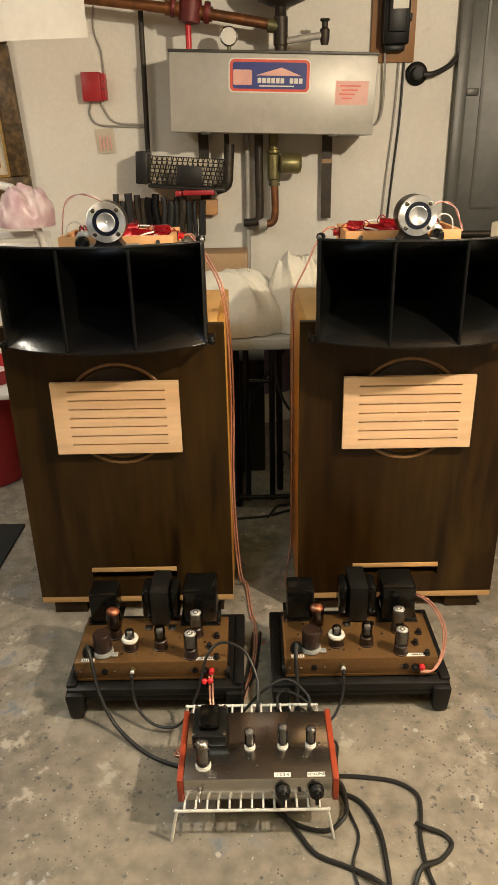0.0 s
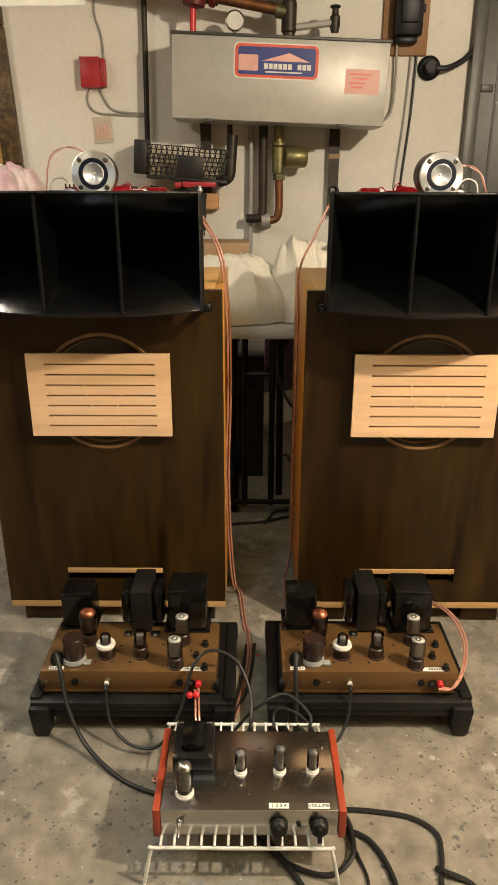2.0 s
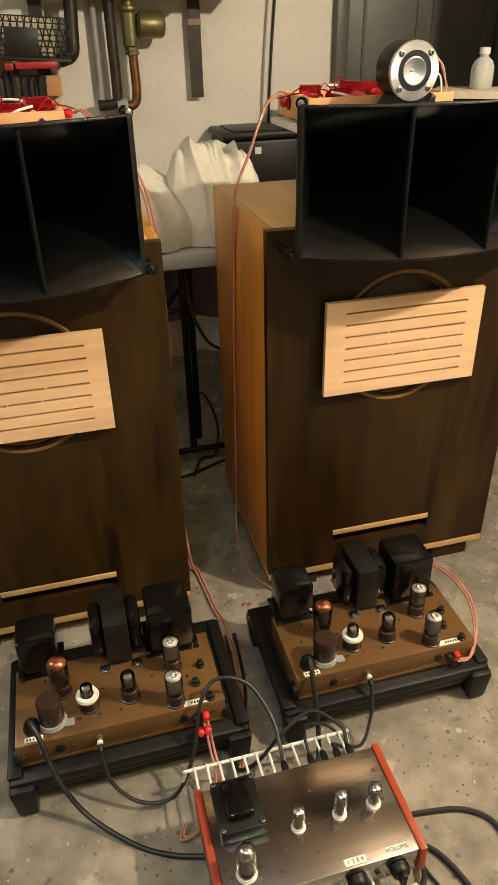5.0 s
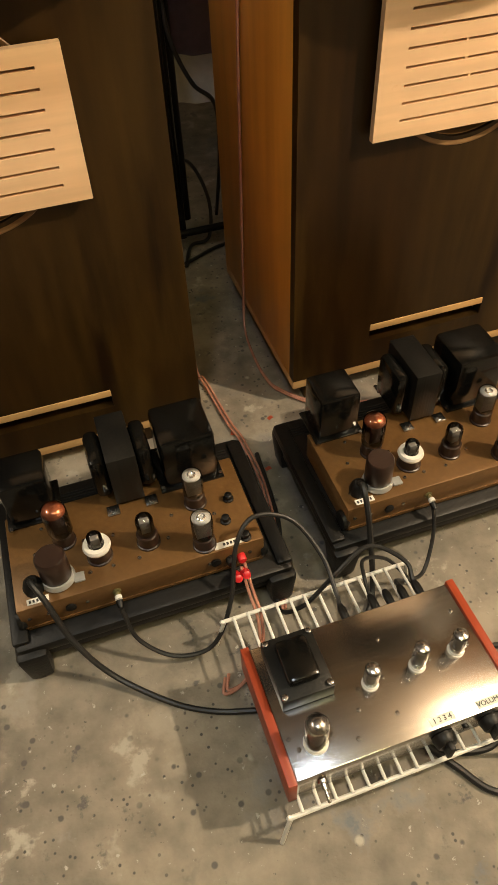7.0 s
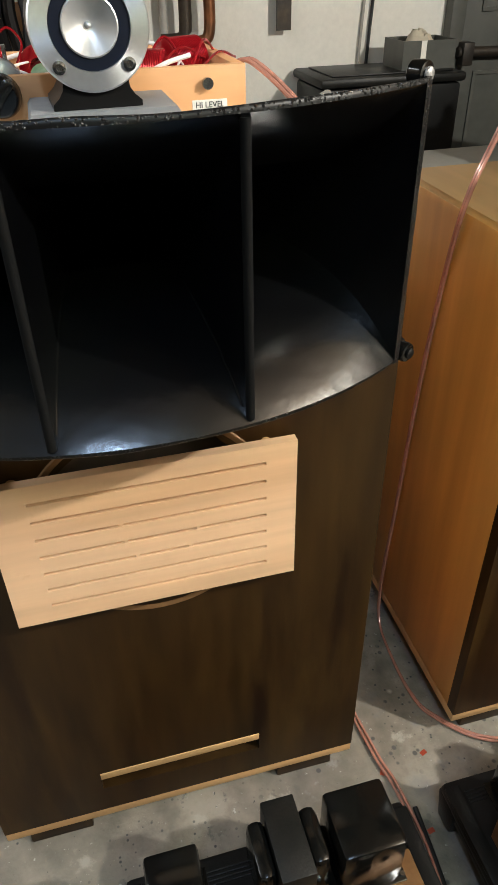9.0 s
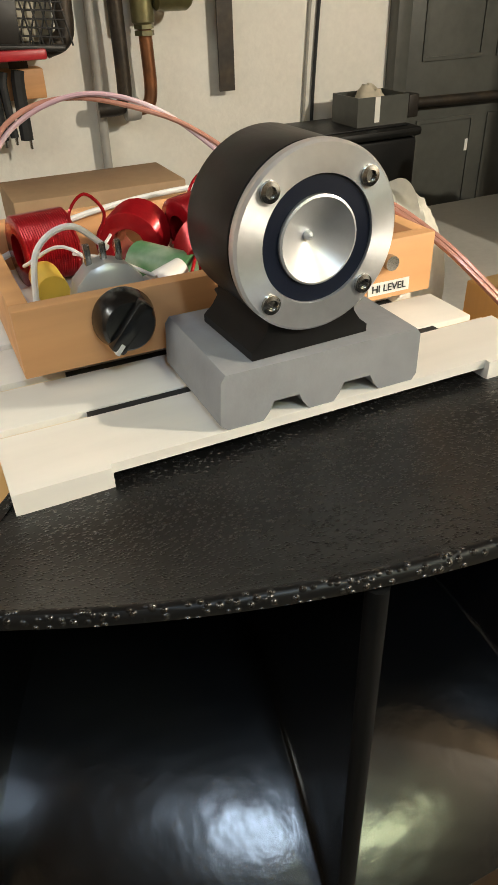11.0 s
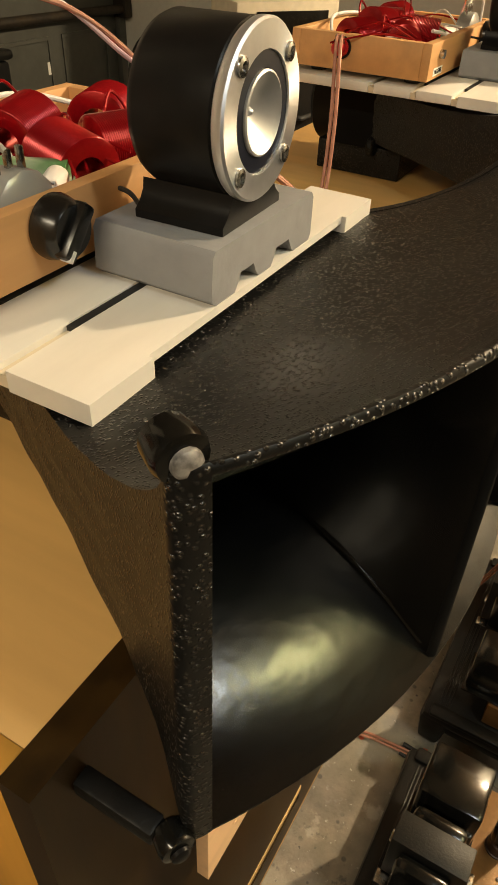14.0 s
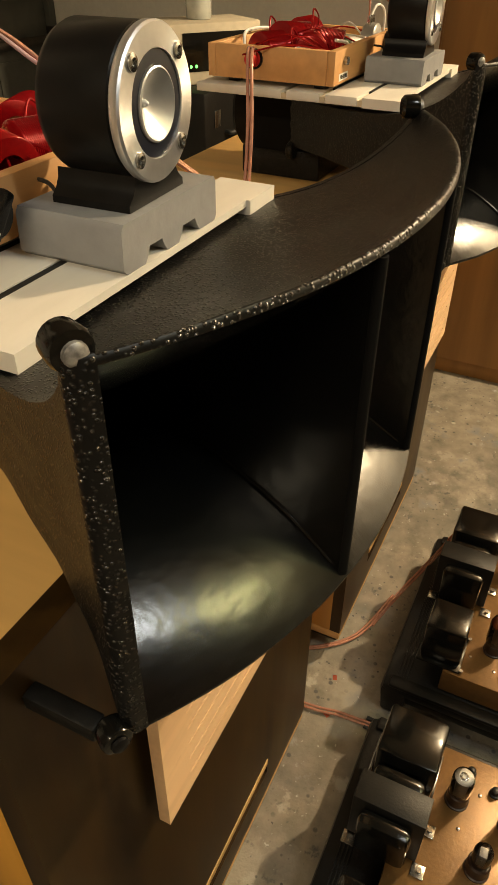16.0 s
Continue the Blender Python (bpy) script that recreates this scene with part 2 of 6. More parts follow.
M["knob"] = mat("glossy_black_knob", (0.006, 0.006, 0.006), 0.24, 0, 0.2, 60, spec=0.6)
M["lam"] = mat("dusty_laminations", (0.007, 0.0068, 0.006), 0.45, 0.1, 0.35, 300, stretch=(1, 1, 0.02), bump=0.2, second=(0.013, 0.012, 0.010), mix_scale=20, spec=0.3)
M["alu"] = mat("turned_aluminium", (0.84, 0.85, 0.86), 0.36, 0.86, 0.04, 200, bump=0.02, second=(0.76, 0.77, 0.79), mix_scale=30)
_p = M["alu"].node_tree.nodes["Principled BSDF"]
_t = M["alu"].node_tree.nodes.new("ShaderNodeTangent")
_t.direction_type, _t.axis = "RADIAL", "Y"
M["alu"].node_tree.links.new(_t.outputs["Tangent"], _p.inputs["Tangent"])
_p.inputs["Anisotropic"].default_value = 0.85
M["cup"] = mat("satin_aluminium", (0.62, 0.62, 0.62), 0.38, 0.6, 0.04, 200)
M["navy"] = mat("dark_blue_ring", (0.004, 0.007, 0.018), 0.35, 0, 0.05, 60)
M["steel"] = mat("brushed_steel", (0.56, 0.54, 0.51), 0.22, 1.0, 0.12, 160, stretch=(0.03, 1, 1), bump=0.06, second=(0.49, 0.47, 0.445), mix_scale=8, rough_var=0.08)
M["chrome"] = mat("bright_screw_metal", (0.42, 0.41, 0.39), 0.26, 1.0, 0.1, 80)
M["boltm"] = mat("worn_bolt_metal", (0.42, 0.41, 0.40), 0.45, 0.6, 0.3, 300, second=(0.12, 0.12, 0.12), mix_scale=200)
M["bronze"] = mat("bronze_hammered_paint", (0.180, 0.094, 0.032), 0.36, 0.35, 0.15, 120, bump=0.15, bump_scale=220, second=(0.148, 0.077, 0.026), mix_scale=9, rough_var=0.08)
M["glassy"] = glass("clear_tube_glass")
M["frost"] = mat("cloudy_clear_glass", (0.50, 0.52, 0.48), 0.15, 0, 0.2, 30)
M["amber_glass"] = glass("brown_tinted_glass", (0.55, 0.25, 0.12))
M["green_glass"] = glass("green_bottle_glass", (0.25, 0.5, 0.3))
M["dark_getter"] = mat("dark_mirror_getter", (0.66, 0.64, 0.61), 0.20, 0.9, 0.1, 60)
M["mica"] = mat("pale_mica_disc", (0.74, 0.72, 0.68), 0.4, 0, 0.1, 60)
M["pale_plate"] = mat("pale_grey_plate", (0.40, 0.385, 0.36), 0.45, 0.3, 0.25, 90)
# Coppery colour carries the orange glow at the rectifier's top.
M["glow_tinted_getter"] = mat("glow_tinted_getter", (0.80, 0.42, 0.26), 0.25, 0.6, 0.1, 60)
M["plate"] = mat("grey_tube_plate", (0.22, 0.21, 0.20), 0.5, 0.5, 0.2, 60)
M["base"] = mat("brown_bakelite", (0.022, 0.011, 0.008), 0.35, 0, 0.2, 60, second=(0.032, 0.016, 0.010))
M["ceramic"] = mat("white_ceramic", (0.78, 0.75, 0.68), 0.4, 0, 0.05, 40)
M["heater"] = glow("glowing_heater", (1.0, 0.34, 0.10), 5.0)
M["led"] = glow("green_led", (0.1, 1.0, 0.15), 3.0)
M["redwood"] = mat("red_stained_wood", (0.36, 0.055, 0.018), 0.42, 0, 0.2, 40, stretch=(1, 0.1, 1), bump=0.08, second=(0.28, 0.04, 0.013), mix_scale=10)
M["wire"] = mat("white_coated_wire", (0.78, 0.77, 0.72), 0.4, 0, 0.06, 60)
M["cable"] = mat("black_rubber_cable", (0.015, 0.015, 0.015), 0.45, 0, 0.15, 80)
M["cable2"] = mat("grey_cable", (0.35, 0.33, 0.29), 0.5, 0, 0.15, 80)
M["spk"] = mat("clear_pink_speaker_wire", (0.52, 0.24, 0.17), 0.25, 0.25, 0.15, 80, second=(0.60, 0.30, 0.22), mix_scale=20, coat=0.6)
M["coil"] = mat("red_enamel_wire", (0.38, 0.008, 0.013), 0.18, 0.4, 0.15, 300, second=(0.26, 0.004, 0.008), mix_scale=20)
M["red"] = mat("red_plastic", (0.62, 0.02, 0.025), 0.35, 0, 0.08, 50)
M["redbox"] = mat("red_painted_metal", (0.42, 0.022, 0.028), 0.4, 0, 0.12, 40, bump=0.05)
M["whitep"] = mat("white_plastic", (0.78, 0.76, 0.72), 0.45, 0, 0.05, 40)
M["paper"] = mat("white_paper", (0.80, 0.78, 0.72), 0.8, 0, 0.05, 40, second=(0.74, 0.71, 0.64))
M["pinkp"] = mat("pink_paper_label", (0.78, 0.42, 0.36), 0.6, 0, 0.08, 40, second=(0.82, 0.52, 0.45))
M["ink"] = mat("black_ink", (0.03, 0.03, 0.03), 0.6)
M["rubber"] = mat("dark_rubber", (0.02, 0.02, 0.02), 0.6, 0, 0.2, 60)
M["boxm"] = mat("grey_painted_steel", (0.50, 0.49, 0.44), 0.40, 0.15, 0.08, 30, bump=0.05, second=(0.44, 0.43, 0.38), mix_scale=4, rough_var=0.1)
layer(M["boxm"], (0.36, 0.35, 0.31), "NOISE", 5, 0.62, 0.75)
M["boxtop"] = mat("dark_steel_lid", (0.09, 0.085, 0.075), 0.5, 0.4, 0.2, 40)
M["sblue"] = mat("blue_sticker", (0.035, 0.05, 0.24), 0.35, 0, 0.06, 50)
M["sred"] = mat("orange_red_sticker", (0.75, 0.11, 0.06), 0.35, 0, 0.06, 50)
M["iron"] = mat("dark_iron_pipe", (0.040, 0.034, 0.028), 0.5, 0.5, 0.3, 60, bump=0.3, second=(0.06, 0.045, 0.03), mix_scale=12)
M["copper"] = mat("aged_copper_pipe", (0.28, 0.115, 0.045), 0.42, 0.7, 0.3, 30, bump=0.1, second=(0.16, 0.08, 0.04), mix_scale=10)
M["valve"] = mat("red_painted_valve", (0.16, 0.025, 0.022), 0.5, 0.2, 0.3, 40, bump=0.3, second=(0.09, 0.02, 0.018))
M["brass"] = mat("dull_green_brass", (0.24, 0.21, 0.085), 0.4, 0.6, 0.25, 40, bump=0.2, second=(0.16, 0.15, 0.08))
M["greypipe"] = mat("grey_pipe", (0.42, 0.40, 0.36), 0.5, 0.1, 0.1, 40)
M["door"] = mat("grey_door_paint", (0.090, 0.090, 0.078), 0.42, 0, 0.16, 30, bump=0.25, bump_scale=25, second=(0.070, 0.070, 0.060), mix_scale=3, rough_var=0.12)
M["bronze_frame"] = mat("dark_gilt_frame", (0.075, 0.045, 0.018), 0.45, 0.2, 0.4, 50, bump=0.4, second=(0.16, 0.10, 0.04), mix_scale=25)
M["gilt"] = mat("gold_bead", (0.45, 0.28, 0.09), 0.4, 0.6, 0.3, 60, bump=0.3)
M["linen"] = mat("picture_mount", (0.62, 0.55, 0.42), 0.8, 0, 0.1, 60)
M["canvas"] = mat("painted_canvas", (0.30, 0.15, 0.06), 0.6, 0, 0.4, 12, second=(0.42, 0.12, 0.05), mix_scale=9, bump=0.2)
M["cloth"] = mat("white_cotton_cloth", (0.70, 0.67, 0.58), 0.85, 0, 0.08, 60, bump=0.3, bump_scale=60, second=(0.60, 0.57, 0.48), mix_scale=4)
M["purple"] = mat("purple_cloth", (0.22, 0.19, 0.33), 0.8, 0, 0.15, 50, bump=0.3, second=(0.16, 0.14, 0.25))
M["table"] = mat("grey_plastic_table", (0.42, 0.41, 0.37), 0.5, 0, 0.08, 60, bump=0.15, bump_scale=120)
M["bag"] = mat("translucent_pink_plastic", (0.62, 0.40, 0.44), 0.3, 0, 0.2, 12, second=(0.74, 0.62, 0.62), mix_scale=12, bump=0.5, bump_scale=22)
M["cardboard"] = mat("brown_cardboard", (0.36, 0.24, 0.13), 0.75, 0, 0.1, 40, second=(0.31, 0.20, 0.11))
M["mesh"] = mat("perforated_black_sheet", (0.02, 0.018, 0.016), 0.45, 0.3, 0.2, 60)
M["plywall"] = mat("brown_wood_panelling", (0.30, 0.145, 0.045), 0.4, 0, 0.3, 20, stretch=(1, 1, 0.08), bump=0.1, second=(0.24, 0.11, 0.03), mix_scale=3)
M["mat"] = mat("dark_rubber_mat", (0.012, 0.014, 0.013), 0.85, 0, 0.2, 60)
M["cone"] = mat("paper_cone", (0.09, 0.075, 0.06), 0.85, 0, 0.2, 60)
M["ring"] = mat("cut_wood_rim", (0.23, 0.122, 0.043), 0.5, 0, 0.3, 50, second=(0.19, 0.10, 0.036))
M["greenp"] = mat("green_capacitor_sleeve", (0.10, 0.26, 0.10), 0.3, 0, 0.2, 60, second=(0.30, 0.36, 0.26), mix_scale=30)
M["cap"] = mat("grey_capacitor", (0.42, 0.43, 0.42), 0.3, 0.3, 0.1, 60)
M["yellow"] = mat("yellow_film_capacitor", (0.70, 0.48, 0.06), 0.4, 0, 0.1, 60)


# ---- mesh helpers ----
def thing(name, m, label, category, group="", kind=""):
    e = new(name)
    e.matrix_world = m
    e.empty_display_size = 0.05
    return tagged(e, label, category, group, kind)


def mesh_ob(name, bm, material, smooth=True, angle=40):
    bmesh.ops.recalc_face_normals(bm, faces=bm.faces)
    me = bpy.data.meshes.new(name)
    if smooth:
        for f in bm.faces:
            f.smooth = True
        lim = radians(angle)
        for e in bm.edges:
            if len(e.link_faces) != 2 or e.calc_face_angle(0) > lim:
                e.smooth = False
    bm.to_mesh(me)
    bm.free()
    for mm in (material if isinstance(material, (list, tuple)) else [material]):
        me.materials.append(mm)
    return new(name, me)


def part(name, bm, material, parent, label="", smooth=True):
    ob = mesh_ob(name, bm, material, smooth)
    ob.parent = parent
    return tagged(ob, label)


def own(name, bm, material, m, label, category, group="", kind=""):
    """A thing of one mesh."""
    ob = mesh_ob(name, bm, material)
    ob.matrix_world = m
    return tagged(ob, label, category, group, kind)


def box(bm, x0, x1, y0, y1, z0, z1, bevel=0.0, seg=2, m=None):
    r = bmesh.ops.create_cube(bm, size=1, matrix=Matrix.Translation(((x0 + x1) / 2, (y0 + y1) / 2, (z0 + z1) / 2)) @ Matrix.Diagonal((x1 - x0, y1 - y0, z1 - z0, 1)))
    vs = r["verts"]
    if bevel:
        es = list({e for v in vs for e in v.link_edges})
        got = bmesh.ops.bevel(bm, geom=es, offset=bevel, segments=seg, profile=0.5, affect="EDGES")
        vs = list({v for f in got["faces"] for v in f.verts} | {v for v in vs if v.is_valid})
    if m is not None:
        bmesh.ops.transform(bm, matrix=m, verts=vs)
    return bm


def boxes(*rows, bevel=0.0):
    bm = bmesh.new()
    for r in rows:
        box(bm, *r, bevel=bevel)
    return bm


def lathe(bm, profile, m=None, n=32, closed=False):
    """Turn (radius, height) pairs round z; ends are capped where the radius is not zero."""
    rings = []
    for r, z in profile:
        if r < 1e-6:
            rings.append([bm.verts.new((0, 0, z))])
        else:
            rings.append([bm.verts.new((r * math.cos(2 * math.pi * k / n), r * math.sin(2 * math.pi * k / n), z)) for k in range(n)])
    pairs = list(zip(rings, rings[1:])) + ([(rings[-1], rings[0])] if closed else [])
    for a, b in pairs:
        for k in range(n):
            j = (k + 1) % n
            if len(a) == 1 and len(b) == 1:
                continue
            if len(a) == 1:
                bm.faces.new((a[0], b[j], b[k]))
            elif len(b) == 1:
                bm.faces.new((a[k], a[j], b[0]))
            else:
                bm.faces.new((a[k], a[j], b[j], b[k]))
    if not closed:
        for ring in (rings[0], rings[-1]):
            if len(ring) > 1:
                bm.faces.new(ring)
    if m is not None:
        bmesh.ops.transform(bm, matrix=m, verts=[v for ring in rings for v in ring])
    return bm


def rod(bm, a, b, r, n=12, r2=None):
    a, b = Vector(a), Vector(b)
    d = b - a
    m = Matrix.Translation(a) @ d.to_track_quat("Z", "Y").to_matrix().to_4x4()
    return lathe(bm, [(r, 0), (r if r2 is None else r2, d.length)], m, n)


def spline(points, steps=8):
    """A smooth line through the points."""
    p = [Vector(q) for q in points]
    p = [2 * p[0] - p[1]] + p + [2 * p[-1] - p[-2]]
    out = []
    for i in range(1, len(p) - 2):
        a, b, c, d = p[i - 1:i + 3]
        for k in range(steps):
            t = k / steps
            out.append(0.5 * (2 * b + (c - a) * t + (2 * a - 5 * b + 4 * c - d) * t * t + (3 * b - a - 3 * c + d) * t ** 3))
    return out + [p[-2]]


def tube(bm, points, r, n=8, steps=8, smooth=True):
    pts = spline(points, steps) if smooth else [Vector(q) for q in points]
    rings, up = [], Vector((0.13, 0.31, 0.94))
    for i, q in enumerate(pts):
        d = (pts[min(i + 1, len(pts) - 1)] - pts[max(i - 1, 0)]).normalized()
        s = d.cross(up)
        if s.length < 1e-3:
            s = d.cross(Vector((1, 0, 0)))
        s.normalize()
        u = s.cross(d).normalized()
        up = u
        rings.append([bm.verts.new(q + r * (math.cos(2 * math.pi * k / n) * s + math.sin(2 * math.pi * k / n) * u)) for k in range(n)])
    for a, b in zip(rings, rings[1:]):
        for k in range(n):
            bm.faces.new((a[k], a[(k + 1) % n], b[(k + 1) % n], b[k]))
    bm.faces.new(rings[0]), bm.faces.new(rings[-1])
    return bm


def slab(f, g, us, vs, two=False):
    """A solid sheet between the surfaces f(u, v) and g(u, v)."""
    bm = bmesh.new()
    a = [[bm.verts.new(f(u, v)) for v in vs] for u in us]
    b = [[bm.verts.new(g(u, v)) for v in vs] for u in us]
    nu, nv = len(us), len(vs)
    for i in range(nu - 1):
        for j in range(nv - 1):
            bm.faces.new((a[i][j], a[i + 1][j], a[i + 1][j + 1], a[i][j + 1]))
            bm.faces.new((b[i][j], b[i][j + 1], b[i + 1][j + 1], b[i + 1][j])).material_index = int(two)
    for i in range(nu - 1):
        for j in (0, nv - 1):
            bm.faces.new((a[i][j], b[i][j], b[i + 1][j], a[i + 1][j])).material_index = int(two)
    for j in range(nv - 1):
        for i in (0, nu - 1):
            bm.faces.new((a[i][j], a[i][j + 1], b[i][j + 1], b[i][j])).material_index = int(two)
    return bm


def steps(a, b, n):
    return [a + (b - a) * k / n for k in range(n + 1)]


def prism(bm, outline, y0, y1):
    """An outline of (x, z) pairs drawn out from y0 to y1."""
    a = [bm.verts.new((x, y0, z)) for x, z in outline]
    b = [bm.verts.new((x, y1, z)) for x, z in outline]
    n = len(a)
    for k in range(n):
        bm.faces.new((a[k], a[(k + 1) % n], b[(k + 1) % n], b[k]))
    bm.faces.new(a), bm.faces.new(b)
    return bm


def lettering(name, text, size, m, material, parent, label="", depth=0.0004):
    cu = bpy.data.curves.new(name, "FONT")
    cu.body, cu.size, cu.extrude, cu.align_x, cu.align_y = text, size, depth, "CENTER", "CENTER"
    tmp = bpy.data.objects.new(name, cu)
    me = bpy.data.meshes.new_from_object(tmp)
    bpy.data.objects.remove(tmp)
    me.materials.append(material)
    ob = new(name, me)
    ob.parent = parent
    ob.matrix_local = m
    return tagged(ob, label)


# ---- the room ----
WALL_Y, X0, X1, Y0, TOP = 3.69, -2.1, 1.75, -2.2, 2.4


def setting(name, bm, material, label, category):
    return own(name, bm, material, Matrix(), label, category, kind="structure")


setting("floor", boxes((X0 - 0.2, X1 + 0.2, Y0 - 0.2, WALL_Y + 0.2, -0.1, 0)), M["floor"], "bare stained grey-beige concrete garage floor", "floor")
setting("wall_north", boxes((X0 - 0.2, X1 + 0.2, WALL_Y, WALL_Y + 0.15, 0, TOP)), M["wall"], "off-white painted back wall, scuffed", "wall")
setting("wall_south", boxes((X0 - 0.2, X1 + 0.2, Y0 - 0.15, Y0, 0, TOP)), M["dimwall"], "unseen wall, dark brown to cut bounced light", "wall")
setting("wall_west", boxes((X0 - 0.15, X0, Y0, WALL_Y, 0, TOP)), M["dimwall"], "unseen side wall, dark brown to cut bounced light", "wall")
setting("wall_east", boxes((X1, X1 + 0.15, Y0, WALL_Y, 0, TOP)), M["wall"], "dim off-white painted side wall", "wall")
setting("ceiling", boxes((X0 - 0.2, X1 + 0.2, Y0 - 0.2, WALL_Y + 0.2, TOP, TOP + 0.1)), M["ceiling"], "unseen ceiling, dark brown to cut bounced light", "ceiling")


# ---- loudspeakers ----
CW, CD, CH, CB = 0.579, 0.457, 0.895, 0.045


def holed_panel(bm, x0, x1, z0, z1, y0, y1, cx, cz, r, n=64):
    """An upright panel with a round hole."""
    angles = sorted([2 * math.pi * k / n for k in range(n)] + [math.atan2(z - cz, x - cx) % (2 * math.pi) for x in (x0, x1) for z in (z0, z1)])
    loops = []
    for y in (y0, y1):
        inner, outer = [], []
        for a in angles:
            c, s = math.cos(a), math.sin(a)
            far = min((x1 - cx) / c if c > 1e-9 else (x0 - cx) / c if c < -1e-9 else 9, (z1 - cz) / s if s > 1e-9 else (z0 - cz) / s if s < -1e-9 else 9)
            inner.append(bm.verts.new((cx + r * c, y, cz + r * s)))
            outer.append(bm.verts.new((cx + far * c, y, cz + far * s)))
        loops.append((inner, outer))
    (ia, oa), (ib, ob) = loops
    k = len(angles)
    for i in range(k):
        j = (i + 1) % k
        bm.faces.new((ia[i], ia[j], oa[j], oa[i]))
        bm.faces.new((ib[i], ob[i], ob[j], ib[j]))
        bm.faces.new((ia[i], ib[i], ib[j], ia[j]))
        bm.faces.new((oa[i], oa[j], ob[j], ob[i]))
    return bm


def speaker_cabinet(m, board):
    c = thing("speaker_cabinet", m, "tall dark-stained wooden loudspeaker cabinet with amber plywood sides", "loudspeaker", "pair of loudspeakers")
    h = CW / 2
    bm = bmesh.new()
    holed_panel(bm, -h, h, 0.168, CH, 0, 0.022, 0, 0.652, 0.130)
    for x0, x1, z0, z1 in ((-h, -0.128, 0.126, 0.168), (0.124, h, 0.126, 0.168), (-h, h, CB + 0.021, 0.126)):
        box(bm, x0, x1, 0, 0.022, z0, z1)
    part("baffle", bm, M["walnut"], c, "dark walnut-stained front panel")
    part("side_panel", boxes((-h, -h + 0.019, 0.022, CD, CB + 0.021, CH), bevel=0.0012), M["amber"], c, "amber veneered side")
    part("side_panel", boxes((h - 0.019, h, 0.022, CD, CB + 0.021, CH), bevel=0.0012), M["amber"], c, "amber veneered side")
    part("top_panel", boxes((-h + 0.019, h - 0.019, 0.022, CD, CH - 0.019, CH - 0.0006), bevel=0.0008), M["ply"], c, "pale varnished plywood top")
    part("back_panel", boxes((-h + 0.019, h - 0.019, CD - 0.019, CD, CB + 0.021, CH - 0.02)), M["ply"], c)
    part("bottom_strip", boxes((-h, h, 0.001, CD, CB, CB + 0.0205), bevel=0.0015), M["rawedge"], c, "pale raw wood bottom board")
    for x in (-h + 0.03, h - 0.13):
        part("skid", boxes((x, x + 0.10, 0.012, CD - 0.02, 0.0, CB), bevel=0.003), M["walnut"], c, "dark wooden skid")
    part("port_lip", boxes((-0.128, 0.124, -0.0015, 0.05, 0.153, 0.1675), bevel=0.001), M["rawedge"], c, "pale wooden lip of the bass port slot")
    part("port_floor", boxes((-0.128, 0.124, 0.022, 0.09, 0.118, 0.126)), M["walnut"], c)
    # woofer
    bm = lathe(bmesh.new(), [(0.128, 0.022), (0.128, 0.030), (0.112, 0.034), (0.045, 0.085), (0.02, 0.09)], pose(0, 0, 0.652, -90, 0, 0), 48)
    w = part("woofer", bm, M["cone"], c, "brown paper woofer cone")
    part("surround", lathe(bmesh.new(), [(0.131, 0.0035), (0.139, -0.001), (0.144, -0.0015), (0.146, 0.0005), (0.140, 0.006), (0.131, 0.012)], pose(0, 0, 0.652, -90, 0, 0), 64, closed=True), M["ring"], c, "pale routed rim round the woofer hole")
    part("dust_cap", lathe(bmesh.new(), [(0.042, 0.080), (0.034, 0.070), (0.018, 0.064), (0, 0.062)], pose(0, 0, 0.652, -90, 0, 0), 32), M["cone"], w)
    part("hole_edge", lathe(bmesh.new(), [(0.1299, 0.006), (0.1299, 0.0215), (0.1285, 0.0215), (0.1285, 0.006)], pose(0, 0, 0.652, -90, 0, 0), 64, closed=True), M["rawedge"], c, "raw plywood edge of the woofer hole")
    # slotted bamboo board in front of the woofer
    g0, g1, ya, yb = 0.549, 0.7515, -0.0245, -0.0125
    x0, x1 = board
    sl, sr, hh = x0 + 0.042, x1 - 0.036, 0.0020
    zs = [g1 - 0.0245 - 0.0252 * k for k in range(7)]
    bm = bmesh.new()
    xs, cut = [x0, sl, sr, x1], [g1] + [v for z in zs for v in (z + hh, z - hh)] + [g0]
    front = [[bm.verts.new((x, ya, z)) for z in cut] for x in xs]
    back = [[bm.verts.new((x, yb, z)) for z in cut] for x in xs]
    solid = lambda i, j: 0 <= i < 3 and 0 <= j < len(cut) - 1 and not (i == 1 and j % 2 == 1)
    for i in range(3):
        for j in range(len(cut) - 1):
            if not solid(i, j):
                continue
            bm.faces.new((front[i][j], front[i + 1][j], front[i + 1][j + 1], front[i][j + 1]))
            bm.faces.new((back[i][j], back[i][j + 1], back[i + 1][j + 1], back[i + 1][j]))
            for (di, dj), (p, q) in (((-1, 0), ((i, j), (i, j + 1))), ((1, 0), ((i + 1, j), (i + 1, j + 1))), ((0, -1), ((i, j), (i + 1, j))), ((0, 1), ((i, j + 1), (i + 1, j + 1)))):
                if not solid(i + di, j + dj):
                    bm.faces.new((front[p[0]][p[1]], front[q[0]][q[1]], back[q[0]][q[1]], back[p[0]][p[1]]))
    part("slotted_board", bm, M["bamboo"], c, "pale bamboo board with seven long slots")
    for row, fx in ((3, (0.36, 0.68)), (4, (0.40, 0.64)), (2, (0.35,))):
        for f in fx:
            x = sl + (sr - sl) * f
            part("bridge", boxes((x, x + 0.004, ya + 0.001, yb - 0.001, zs[row] - hh, zs[row] + hh)), M["bamboo"], c)
